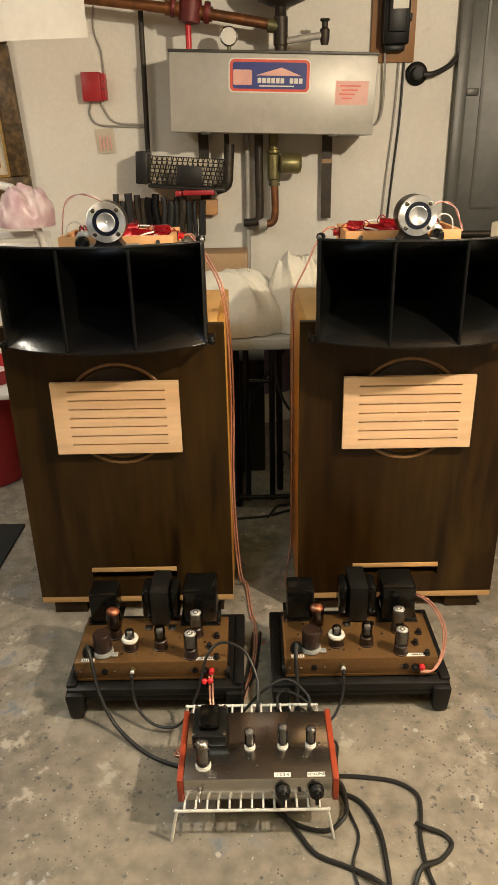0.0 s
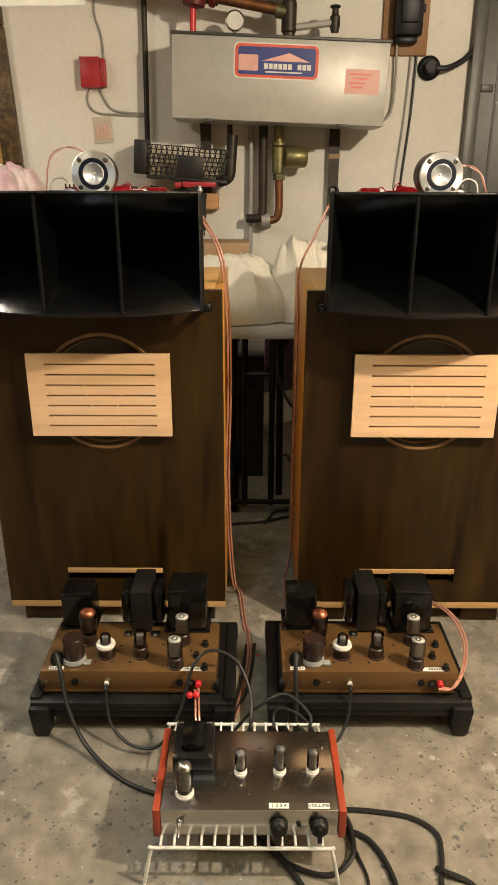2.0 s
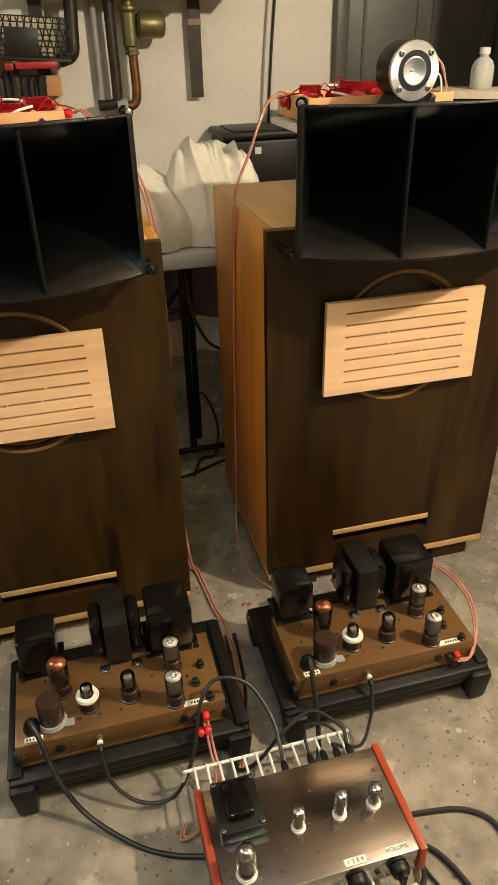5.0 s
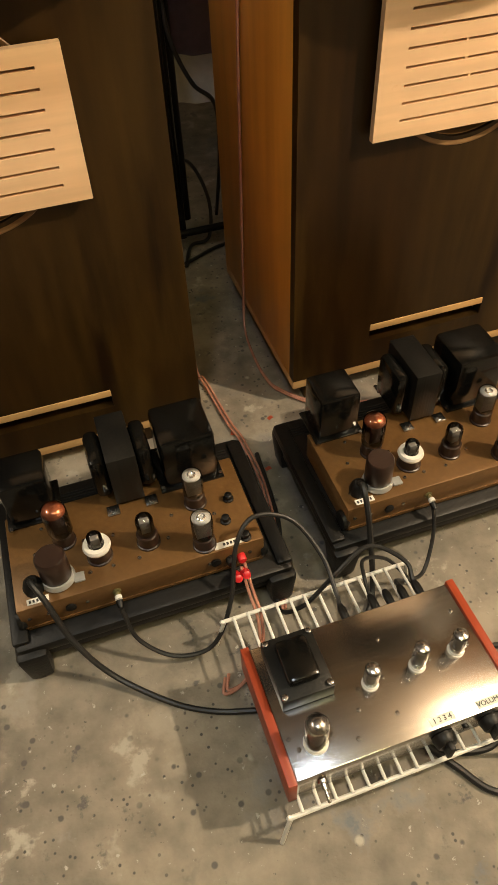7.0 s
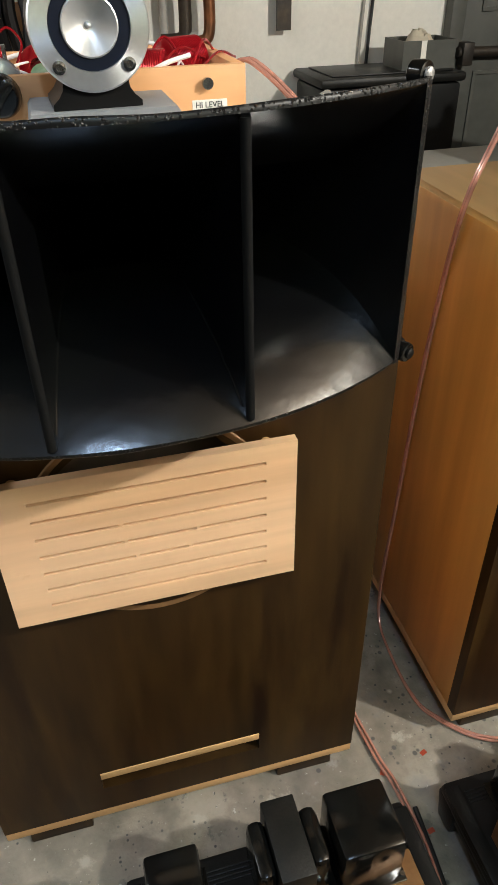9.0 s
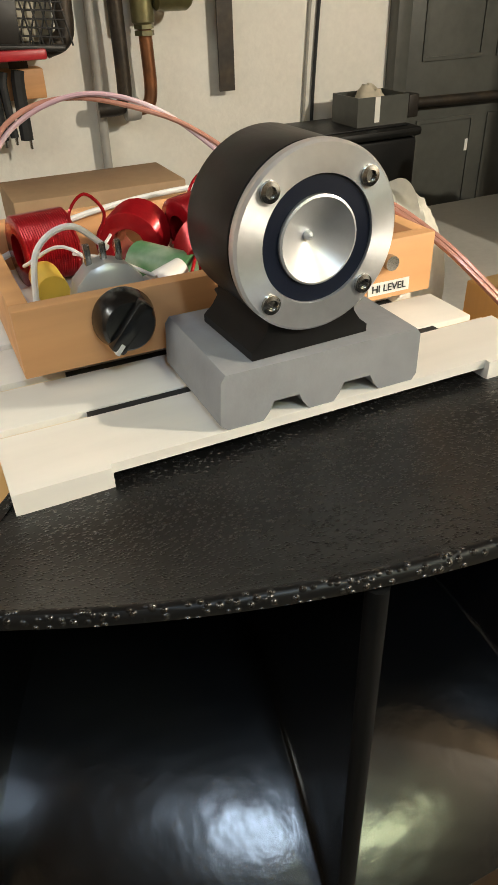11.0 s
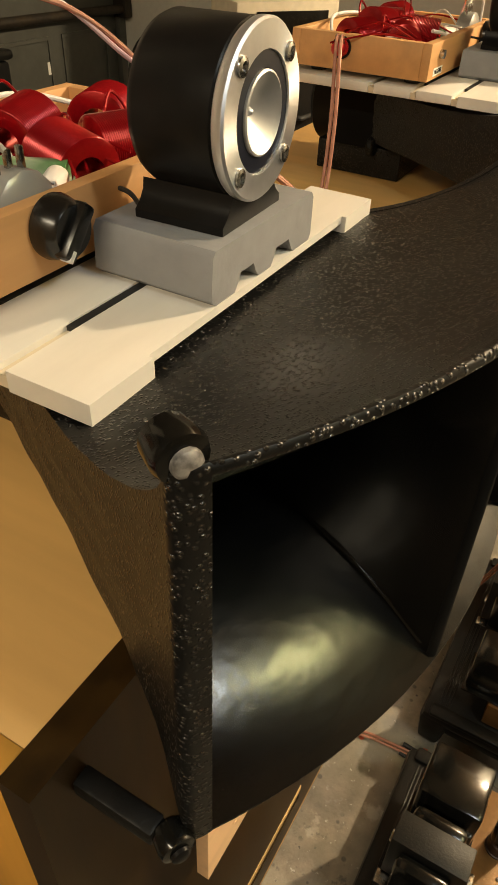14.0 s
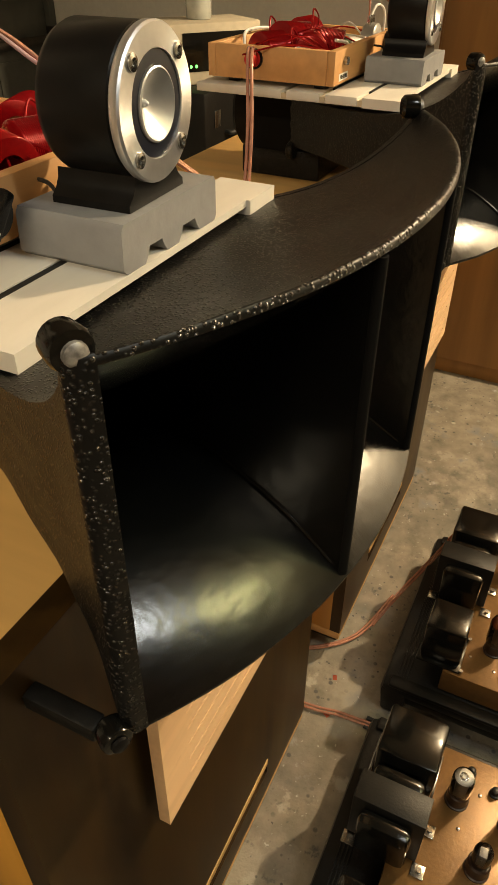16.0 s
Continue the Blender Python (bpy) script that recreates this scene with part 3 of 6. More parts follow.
    for x in (x0 + 0.03, x1 - 0.03):
        for z in (g0 + 0.012, g1 - 0.012):
            part("spacer", rod(bmesh.new(), (x, yb, z), (x, 0.0, z), 0.006), M["rawedge"], c)
    return c


HA, HZ, HC = radians(28.0), 0.985, 0.383   # half angle, axis height, apex of the side walls
MR, MC = 0.441, 0.293                       # radius and centre of the curved mouth


def horn(m):
    e = thing("horn", m, "black three-cell sectoral horn with rough paint on the cabinet", "horn speaker", "pair of horns")

    def mouth(a):
        d = HC - MC
        return d * math.cos(a) + math.sqrt(MR ** 2 - (d * math.sin(a)) ** 2)

    def reach(a, f):
        return 0.15 + (mouth(a) - 0.15) * f

    def half(a, f):
        return 0.028 + 0.093 * math.exp((reach(a, f) - mouth(a)) / (0.105 - 0.034 * (a / HA) ** 2))

    def at(a, f, z):
        r = reach(a, f)
        return (r * math.sin(a), HC - r * math.cos(a), z)

    def thick(f):
        return (0.006 + 0.005 * max(0, (f - 0.94) / 0.06) ** 2) * lip(f)

    def lip(f):
        return math.sqrt(max(0.02, 1 - (max(0, f - 0.978) / 0.022) ** 2))
    fs, an, vs = [*steps(0, 0.975, 38), 0.980, 0.985, 0.989, 0.993, 0.996, 0.9985, 1.0], steps(-HA, HA, 40), steps(-1, 1, 16)
    for sgn, nm in ((1, "upper_wall"), (-1, "lower_wall")):
        bm = slab(lambda a, f: at(a, f, HZ + sgn * half(a, f)),
                  lambda a, f: at(a, f, HZ + sgn * (half(a, f) + thick(f) + 0.0012 * noise.noise(Vector((a * 9, f * 9, 1.7))))), an, fs, two=True)
        part(nm, bm, [M["horn_in"], M["horn_out"]], e)
    for sgn in (1, -1):
        def inner(f, v):
            return at(sgn * HA, f, HZ + v * (half(HA, f) + thick(f) + 0.0005))

        def outer(f, v):
            x, y, z = inner(f, v)
            t = (0.007 + 0.008 * max(0, (f - 0.82) / 0.18) ** 2) * lip(f) + 0.0016 * noise.noise(Vector((f * 10, v * 6, 5.0)))
            return (x + sgn * t * math.cos(HA), y + t * math.sin(HA), z)
        part("side_wall", slab(inner, outer, fs, vs, two=True), [M["horn_in"], M["horn_out"]], e)
        dv, w = sgn * HA * 0.322, 0.0036
        ds = steps(0.12, 0.992, 30)
        part("divider", slab(lambda f, v: tuple(Vector(at(dv, f, HZ + v * half(dv, f))) + Vector((w, 0, 0))),
                             lambda f, v: tuple(Vector(at(dv, f, HZ + v * half(dv, f))) - Vector((w, 0, 0))), ds, vs), M["horn_in"], e)
        for k in (1, -1):
            seam = [Vector(at(dv, f, HZ - half(dv, f) + 0.0012)) + Vector((k * w, 0, 0)) for f in (0.35, 0.5, 0.65, 0.78, 0.88, 0.97)]
            part("fillet", tube(bmesh.new(), seam, 0.0018, 8, 6), M["gloss"], e, "glossy bead of filler along the divider")
        q = Vector(at(dv, 0.990, 0))
        part("divider_nose", tube(bmesh.new(), [(q.x, q.y, HZ - 0.118), (q.x, q.y, HZ), (q.x, q.y, HZ + 0.118)], 0.0040, 10, 6), M["dull"], e)
        for k in (1, -1):
            ex = Vector(at(sgn * (HA + 0.018), 0.978, HZ + k * 0.119)) + Vector((sgn * (-0.003 if k > 0 else 0.012), 0, 0.007 if k > 0 else 0))
            turn = Matrix.Translation(ex) @ pose(0, 0, 0, 90, 0, math.degrees(sgn * HA))
            ear = part("mounting_ear", lathe(bmesh.new(), [(0.0070, -0.010), (0.0094, -0.008), (0.0102, 0.002), (0.0092, 0.0048), (0.006, 0.0058)], turn, 20), M["gloss"], e)
            part("bolt", lathe(bmesh.new(), [(0.0056, 0.006), (0.0054, 0.0080), (0.0038, 0.0092), (0, 0.0096)], turn, 14), M["boltm" if k > 0 else "black"], ear, "worn bolt head")
        lo = Vector(at(sgn * (HA + 0.018), 0.978, HZ - 0.119)) + Vector((sgn * 0.012, 0, 0))
        part("bracket", boxes((lo.x - 0.0065, lo.x + 0.0065, lo.y + 0.010, -0.0005, lo.z - 0.0065, lo.z + 0.0065), bevel=0.002), M["blackp"], e, "black mounting arm")
    part("throat", boxes((-0.075, 0.075, 0.236, 0.295, HZ + 0.030, HZ + 0.040), (-0.075, 0.075, 0.236, 0.295, HZ - 0.045, HZ - 0.030), (-0.085, -0.0751, 0.236, 0.295, HZ - 0.045, HZ + 0.040), (0.0751, 0.085, 0.236, 0.295, HZ - 0.045, HZ + 0.040), (-0.085, 0.085, 0.2951, 0.302, HZ - 0.045, HZ + 0.040)), M["dull"], e)
    part("driver", lathe(bmesh.new(), [(0.045, 0), (0.062, 0.006), (0.064, 0.05), (0.055, 0.058), (0.02, 0.06)], pose(0, 0.30, HZ, -90, 0, 0), 32), M["black"], e)
    part("rest", boxes((-0.075, 0.075, 0.19, 0.33, CH, HZ - 0.045), bevel=0.003), M["horn_out"], e, "black support block")
    for sgn in (1, -1):
        part("lug", lathe(bmesh.new(), [(0.012, -0.006), (0.014, -0.004), (0.014, 0.004), (0.012, 0.006)], pose(sgn * 0.085, 0.235, HZ - 0.042, 90, 0, 0), 16), M["horn_out"], e)
    for sgn in (1, -1):
        part("prop", rod(bmesh.new(), (sgn * 0.06, 0.20, HZ + 0.036), (sgn * 0.06, 0.20, 1.0345), 0.006), M["rawedge"], e)
    return e


def shelf_board(m, s):
    """The slatted white board on a horn, that carries tweeter and filter."""
    e = thing("slatted_board", m, "white painted slatted wooden board lying on the horn", "board", "boards on the horns")
    z0, z1 = 1.0345, 1.0465
    w, e1 = 0.180, 0.1725
    rows = [(0.040, 0.096), (0.104, 0.152), (0.160, 0.212), (0.220, 0.360)]
    for k, (a, b) in enumerate(rows):
        bm = bmesh.new()
        if k == 0:
            box(bm, -w, -0.128, a, b, z0 - 0.001, z1)
            box(bm, 0.122, e1, a, b, z0 - 0.001, z1)
            box(bm, -0.128, 0.122, a + 0.004, b, z1 - 0.006, z1)
        else:
            box(bm, -w, e1 - 0.012 * k, a, b, z0, z1, bevel=0.0012)
        part("plank", bm, M["white"], e)
    for k, (a, b) in enumerate(((0.096, 0.104), (0.152, 0.160), (0.212, 0.220))):
        part("groove", boxes((-w + 0.001, e1 - 0.014 * k - 0.002, a + 0.0002, b - 0.0002, z0, z1 - 0.004)), M["cream"], e, "bare cream wood in the groove")
        if k < 2:
            part("felt_strip", boxes((-0.126, 0.126, a + 0.0006, b - 0.0006, z1 - 0.004, z1 - 0.0008)), M["rubber"], e, "black felt strip in the groove")
    return e


def tweeter(m):
    e = thing("tweeter", m, "black round ring tweeter with brushed aluminium face", "tweeter", "pair of tweeters")
    t = pose(0, 0.049, 1.1465, 90, 0, 0)     # its axis, front towards -y
    part("body", lathe(bmesh.new(), [(0.043, -0.067), (0.0485, -0.064), (0.0508, -0.059), (0.0508, -0.0075), (0.0495, -0.0062), (0.0300, -0.0062), (0.0295, -0.0140)], t, 64), M["black"], e)
    part("face_plate", lathe(bmesh.new(), [(0.050, -0.006), (0.0515, -0.004), (0.0515, 0.001), (0.050, 0.0025), (0.0350, 0.0025), (0.0345, 0.0005), (0.0345, -0.006)], t, 96, closed=True), M["alu"], e, "turned aluminium face plate")
    part("ring", lathe(bmesh.new(), [(0.0345, -0.006), (0.0344, 0.0010), (0.0250, 0.0010), (0.0245, -0.006)], t, 64, closed=True), M["navy"], e, "dark blue ring")
    part("horn_cup", lathe(bmesh.new(), [(0.0245, -0.012), (0.0245, 0.0024), (0.0232, 0.0030), (0.0220, 0.0020), (0.012, -0.0046), (0.0030, -0.0098), (0, -0.0100)], t, 64), M["cup"], e, "aluminium horn cup")
    part("centre_plug", lathe(bmesh.new(), [(0.0030, -0.0105), (0.0026, -0.0080), (0.0014, -0.0058), (0, -0.0052)], t, 24), M["alu"], e, "small aluminium centre plug")
    for sx in (-1, 1):
        for sz in (-1, 1):
            part("screw", lathe(bmesh.new(), [(0.0058, 0.0020), (0.0056, 0.0042), (0.0032, 0.0048), (0.0030, 0.0030), (0, 0.0030)], t @ Matrix.Translation((sx * 0.0305, sz * 0.0300, 0)), 16), M["chrome"], e, "socket-head steel screw")
    # saddle with hollowed flanks
    prof = [(-0.040, 1.0815), (0.040, 1.0815), (0.040, 1.0865), (0.034, 1.0915), (0.030, 1.0975), (0.029, 1.1045), (0.015, 1.0985), (0, 1.0955), (-0.015, 1.0985), (-0.029, 1.1045), (-0.030, 1.0975), (-0.034, 1.0915), (-0.040, 1.0865)]
    part("saddle", prism(bmesh.new(), prof, 0.052, 0.118), M["black"], e, "black moulded saddle foot")
    return e


def riser_block(m):
    bm = bmesh.new()
    z0, z1 = 1.0467, 1.0812
    out = [(-0.0645, z0 + 0.004), (-0.060, z0)]
    for a, b in ((-0.034, -0.012), (0.012, 0.036)):
        out += [(a - 0.004, z0), (a, z0 + 0.005), (a + 0.003, z0 + 0.011), (b - 0.003, z0 + 0.011), (b, z0 + 0.005), (b + 0.004, z0)]
    out += [(0.064, z0), (0.067, z0 + 0.004), (0.067, z1 - 0.004), (0.064, z1), (-0.060, z1), (-0.063, z1 - 0.004)]
    prism(bm, out, 0.0445, 0.133)
    return own("riser_block", bm, M["grey"], m, "grey painted grooved wooden block under the tweeter", "block", "blocks under the tweeters")


def coil(bm, centre, r, length, axis, turns=22):
    """A wound coil: a row of thin rings round a core."""
    m = Matrix.Translation(centre) @ Vector(axis).to_track_quat("Z", "Y").to_matrix().to_4x4()
    out, t = [], length / turns / 2
    for k in range(turns):
        z = (k + 0.5) / turns * length - length / 2
        out += [(r - t * 0.9, z - t), (r - t * 0.3, z - t * 0.6), (r, z), (r - t * 0.3, z + t * 0.6)]
    lathe(bm, [(r * 0.5, -length / 2), *out, (r - t * 0.9, length / 2), (r * 0.5, length / 2)], m, 28, closed=True)
    return bm


def filter_tray(m, s):
    """The open wooden box of coils behind the tweeter. s mirrors it."""
    e = thing("crossover_box", m, "open pine tray holding red coils and capacitors, with a black knob", "crossover", "pair of crossovers")
    z0, z1, y0, y1, w = 1.0545, 1.0985, 0.144, 0.345, 0.152
    f = lambda x: s * x

    def bx(a, b, *r, bevel=0.0008):
        return boxes((min(f(a), f(b)), max(f(a), f(b)), *r), bevel=bevel)
    part("front_board", bx(-w, w, y0, y0 + 0.012, z0, z1), M["pine"], e)
    part("back_board", bx(-w, w, y1 - 0.012, y1, z0, z1), M["pine"], e)
    part("end_board", bx(-w, -w + 0.012, y0 + 0.0122, y1 - 0.0122, z0, z1), M["pine"], e)
    part("end_board", bx(w - 0.012, w, y0 + 0.0122, y1 - 0.0122, z0, z1), M["pine"], e)
    part("tray_floor", bx(-w + 0.0125, w - 0.0125, y0 + 0.0125, y1 - 0.0125, z0, z0 + 0.006), M["white"], e, "white tray floor")
    for x in (-0.12, 0.12):
        for y in (y0 + 0.03, y1 - 0.03):
            part("foot", lathe(bmesh.new(), [(0.011, 1.0467), (0.012, 1.050), (0.011, z0)], pose(f(x), y, 0), 14), M["rubber"], e, "black rubber foot")
    for x, y, z, r, ln, ax in ((-0.105, y0 + 0.150, 1.084, 0.022, 0.030, (1, 0.15, 0)), (0.004, y0 + 0.066, 1.080, 0.023, 0.034, (0.25, 1, 0.1)), (-0.036, y0 + 0.135, 1.084, 0.021, 0.030, (0.6, 1, 0)),
                               (0.020, y0 + 0.128, 1.088, 0.022, 0.034, (1, 0.2, 0.1)), (0.062, y0 + 0.072, 1.080, 0.021, 0.030, (1, -0.4, 0)), (0.108, y0 + 0.120, 1.084, 0.022, 0.032, (1, 0.4, 0))):
        part("coil", coil(bmesh.new(), (f(x), y, z + 0.003), r * 1.22, ln * 1.35, (f(ax[0]), ax[1], ax[2])), M["coil"], e, "coil of red enamelled wire")
    part("capacitor", rod(bmesh.new(), (f(-0.02), y0 + 0.045, 1.082), (f(-0.045), y0 + 0.095, 1.082), 0.015, 20), M["greenp"], e, "green tubular capacitor")
    part("capacitor", rod(bmesh.new(), (f(-0.058), y0 + 0.034, 1.084), (f(-0.030), y0 + 0.046, 1.088), 0.0085, 16), M["whitep"], e, "white tubular capacitor")
    part("capacitor", rod(bmesh.new(), (f(-0.115), y0 + 0.07, 1.080), (f(-0.115), y0 + 0.105, 1.080), 0.011, 16), M["yellow"], e, "yellow film capacitor")
    part("capacitor", rod(bmesh.new(), (f(0.075), y0 + 0.03, 1.076), (f(0.075), y0 + 0.075, 1.076), 0.011, 16), M["cap"], e, "grey tubular capacitor")
    # level control: rheostat behind the front board and its knob
    x = f(-0.087)
    bm = lathe(bmesh.new(), [(0.020, 0), (0.024, 0.003), (0.024, 0.020), (0.021, 0.024)], pose(x, y0 + 0.014, 1.088, -90, 0, 0), 12)
    part("level_control", bm, M["cap"], e, "grey metal level control")
    for k in range(3):
        part("tag", boxes((x - 0.012 + k * 0.010, x - 0.008 + k * 0.010, y0 + 0.026, y0 + 0.030, 1.108, 1.122), bevel=0.0006), M["chrome"], e)
    kn = part("knob", lathe(bmesh.new(), [(0.0195, 0.001), (0.0200, 0.004), (0.0180, 0.012), (0.0165, 0.0165), (0.0150, 0.018), (0, 0.018)], pose(x, y0, 1.083, 90, 0, 0), 32), M["knob"], e, "black pointer knob")
    part("grip", boxes((-0.0055, 0.0055, -0.0235, -0.012, -0.0180, 0.0180), bevel=0.003), M["knob"], kn)
    kn.children[0].matrix_local = pose(x, y0, 1.083, 0, 40, 0)
    part("pointer", boxes((-0.0013, 0.0013, -0.0240, -0.0160, -0.0184, -0.0110)), M["whitep"], kn, "white pointer mark")
    kn.children[-1].matrix_local = pose(x, y0, 1.083, 0, 40, 0)
    # label and screw on the front board
    pl = part("label_plate", bx(0.096, 0.132, y0 - 0.0006, y0 - 0.0001, 1.0585, 1.0680, bevel=0), M["paper"], e, "white printed label")
    lettering("lettering", "HI LEVEL", 0.0078, pose(f(0.114), y0 - 0.0008, 1.0632, 90, 0, 0), M["ink"], pl)
    part("switch", rod(bmesh.new(), (f(0.112), y0, 1.083), (f(0.112), y0 - 0.006, 1.083), 0.0055, 12), M["chrome"], e, "small steel toggle")
    part("lead", tube(bmesh.new(), [(f(-0.022), y0 + 0.004, 1.088), (f(-0.024), y0 - 0.010, 1.087), (f(-0.030), y0 - 0.022, 1.083)], 0.0016, 6, 4), M["cable"], e, "black lead poking through the front board")
    # binding post in the end board
    bp = part("binding_post", lathe(bmesh.new(), [(0.011, 0), (0.011, 0.003), (0.007, 0.004), (0.0085, 0.006), (0.0085, 0.016), (0.006, 0.018)], pose(f(w), y0 + 0.125, 1.082, 0, s * 90, 0), 18), M["red"], e, "red binding post")
    part("washer", lathe(bmesh.new(), [(0.014, 0.0), (0.014, 0.002), (0.006, 0.002)], pose(f(w), y0 + 0.125, 1.082, 0, s * 90, 0), 18), M["blackp"], bp)
    rnd = random.Random(5)
    for k in range(9, 21):
        k = k % 9.7
        a = (f(-0.11 + 0.024 * k), y0 + rnd.uniform(0.02, 0.05), 1.085 + rnd.uniform(0, 0.012))
        b = (f(-0.10 + 0.024 * k + rnd.uniform(-0.06, 0.06)), y0 + rnd.uniform(0.10, 0.135), 1.085 + rnd.uniform(0, 0.012))
        mid = (Vector(a) + Vector(b)) / 2 + Vector((0, 0, rnd.uniform(0.004, 0.020)))
        part("lead", tube(bmesh.new(), [a, mid, b], 0.0013, 6, 6), M["coil"] if rnd.random() < 0.75 else M["whitep"], e)
    for x, y, h in ((-0.075, 0.120, 1.128), (0.030, 0.150, 1.124), (0.085, 0.090, 1.116)):
        part("loop", tube(bmesh.new(), [(f(x - 0.008), y0 + y, 1.095), (f(x - 0.012), y0 + y, h - 0.012), (f(x + 0.002), y0 + y + 0.004, h), (f(x + 0.014), y0 + y, h - 0.014), (f(x + 0.006), y0 + y, 1.095)], 0.0013, 6, 6), M["coil"], e, "loop of red enamelled wire")
    part("jumper", tube(bmesh.new(), [(f(-0.135), y0 + 0.02, 1.088), (f(-0.128), y0 + 0.02, 1.125), (f(-0.105), y0 + 0.026, 1.135), (f(-0.083), y0 + 0.03, 1.117)], 0.002, 8, 8), M["whitep"], e, "white hook-up wire")
    part("jumper", tube(bmesh.new(), [(f(-0.14), y1 - 0.03, 1.075), (f(-0.06), y1 - 0.018, 1.098), (f(0.06), y1 - 0.02, 1.106), (f(0.13), y1 - 0.05, 1.088)], 0.0024, 8, 8), M["whitep"], e, "white hook-up wire")
    part("jumper", tube(bmesh.new(), [(f(0.05), y0 + 0.015, 1.090), (f(0.075), y0 + 0.012, 1.101), (f(0.10), y0 + 0.02, 1.106)], 0.0024, 8, 8), M["whitep"], e, "white hook-up wire")
    return e


for cx, s in ((-0.3475, 1), (0.4265, -1)):
    at = pose(cx, 1.805, 0)
    speaker_cabinet(at, (-0.171, 0.166) if s > 0 else (-0.175, 0.170))
    horn(pose(cx + (0.001 if s > 0 else -0.003), 1.805, 0))
    top = pose(cx + 0.006, 1.805, 0)
    shelf_board(top, s)
    riser_block(top)
    tweeter(top @ pose(-0.004, 0.085, 1.0815, 0, 0, 2.5) @ Matrix.Scale(0.95, 4) @ pose(0, -0.085, -1.0815))
    filter_tray(pose(cx + (0.006 if s > 0 else -0.010), 1.805, 0), s)


# ---- amplifiers on their stools ----
def plastic_stool(m):
    e = thing("step_stool", m, "low black plastic step platform with rounded corner feet", "step stool", "black step platforms")
    part("deck", boxes((-0.220, 0.220, 0.020, 0.318, 0.064, 0.0886), bevel=0.009), M["blackp"], e)
    bm = bmesh.new()
    for x0, x1, y0, y1 in ((-0.185, 0.185, 0.026, 0.036), (-0.185, 0.185, 0.300, 0.310), (-0.216, -0.206, 0.05, 0.27), (0.206, 0.216, 0.05, 0.27)):
        box(bm, x0, x1, y0, y1, 0.046, 0.0650, bevel=0.004)
    part("skirt", bm, M["blackp"], e)
    for sx in (-1, 1):
        for y in (0.034, 0.294):
            bm = box(bmesh.new(), sx * 0.198 - 0.024, sx * 0.198 + 0.024, y - 0.026, y + 0.026, 0.0, 0.080, bevel=0.010)
            for v in bm.verts:
                k = 0.74 + 0.26 * min(1.0, v.co.z / 0.055)
                v.co.x, v.co.y = sx * 0.198 + (v.co.x - sx * 0.198) * k, y + (v.co.y - y) * k
            lg = part("leg", bm, M["blackp"], e)
            part("pad", rod(bmesh.new(), (sx * 0.198, y, 0.0), (sx * 0.198, y, 0.003), 0.012, 14), M["rubber"], lg)
        part("side_rail", boxes((sx * 0.208 - 0.013, sx * 0.208 + 0.013, 0.030, 0.306, 0.0845, 0.0955), bevel=0.005), M["blackp"], e)
    for k in range(4):
        part("slot_rib", boxes((-0.19, 0.19, 0.275 + 0.006 * k, 0.278 + 0.006 * k, 0.0880, 0.0900), bevel=0.0008), M["blackp"], e)
    return e


def octal_base(bm, x, y, r=0.0165, h=0.022):
    return lathe(bm, [(r + 0.002, 0), (r + 0.002, 0.003), (r, 0.004), (r, h), (r - 0.002, h + 0.002)], pose(x, y, 0), 24)


def valve(parent, name, x, y, r, h, glass_mat, label, base_r=0.0165, base_h=0.024, getter=False, lit=False, plate_r=0.55):
    """A vacuum tube: base, electrodes, glass envelope."""
    v = part(name, octal_base(bmesh.new(), x, y, base_r, base_h), M["base"], parent, label)
    z = base_h + 0.001
    part("envelope", lathe(bmesh.new(), [(r * 0.86, z), (r, z + 0.006), (r, h - r * 0.7), (r * 0.9, h - r * 0.36), (r * 0.6, h - r * 0.1), (r * 0.2, h), (0, h)], pose(x, y, 0), 24), glass_mat, v, "glass envelope")
    part("electrodes", boxes((x - r * plate_r, x + r * plate_r, y - r * plate_r * 0.75, y + r * plate_r * 0.75, z + 0.004, h - r * 0.75), bevel=0.001), M["pale_plate" if getter else "plate"], v)
    if getter:
        part("mica_disc", lathe(bmesh.new(), [(r * 0.45, h - r * 0.62), (r * 0.88, h - r * 0.60), (r * 0.88, h - r * 0.54), (0, h - r * 0.54)], pose(x, y, 0), 24), M["mica"], v, "pale mica disc under the dome")
        part("getter", lathe(bmesh.new(), [(r * 0.30, h - r * 0.50), (r * 0.42, h - r * 0.46), (r * 0.30, h - r * 0.40), (r * 0.20, h - r * 0.46)], pose(x, y, 0), 20, closed=True), M["dark_getter"], v, "dark getter ring")
    if lit:
        # Tinted cap that widens the filament's glow by colour alone.
        part("getter", lathe(bmesh.new(), [(r * 0.93, h - r * 0.70), (r * 0.86, h - r * 0.42), (r * 0.58, h - r * 0.15), (r * 0.2, h - 0.001), (0, h - 0.001)], pose(x, y, -0.0006), 24), M["glow_tinted_getter"], v, "getter flash tinted coppery for the orange glow")
        part("filament", rod(bmesh.new(), (x, y, h - r * 0.85), (x + 0.002, y, h - r * 0.5), 0.0022, 8), M["heater"], v, "glowing orange filament")
    return v


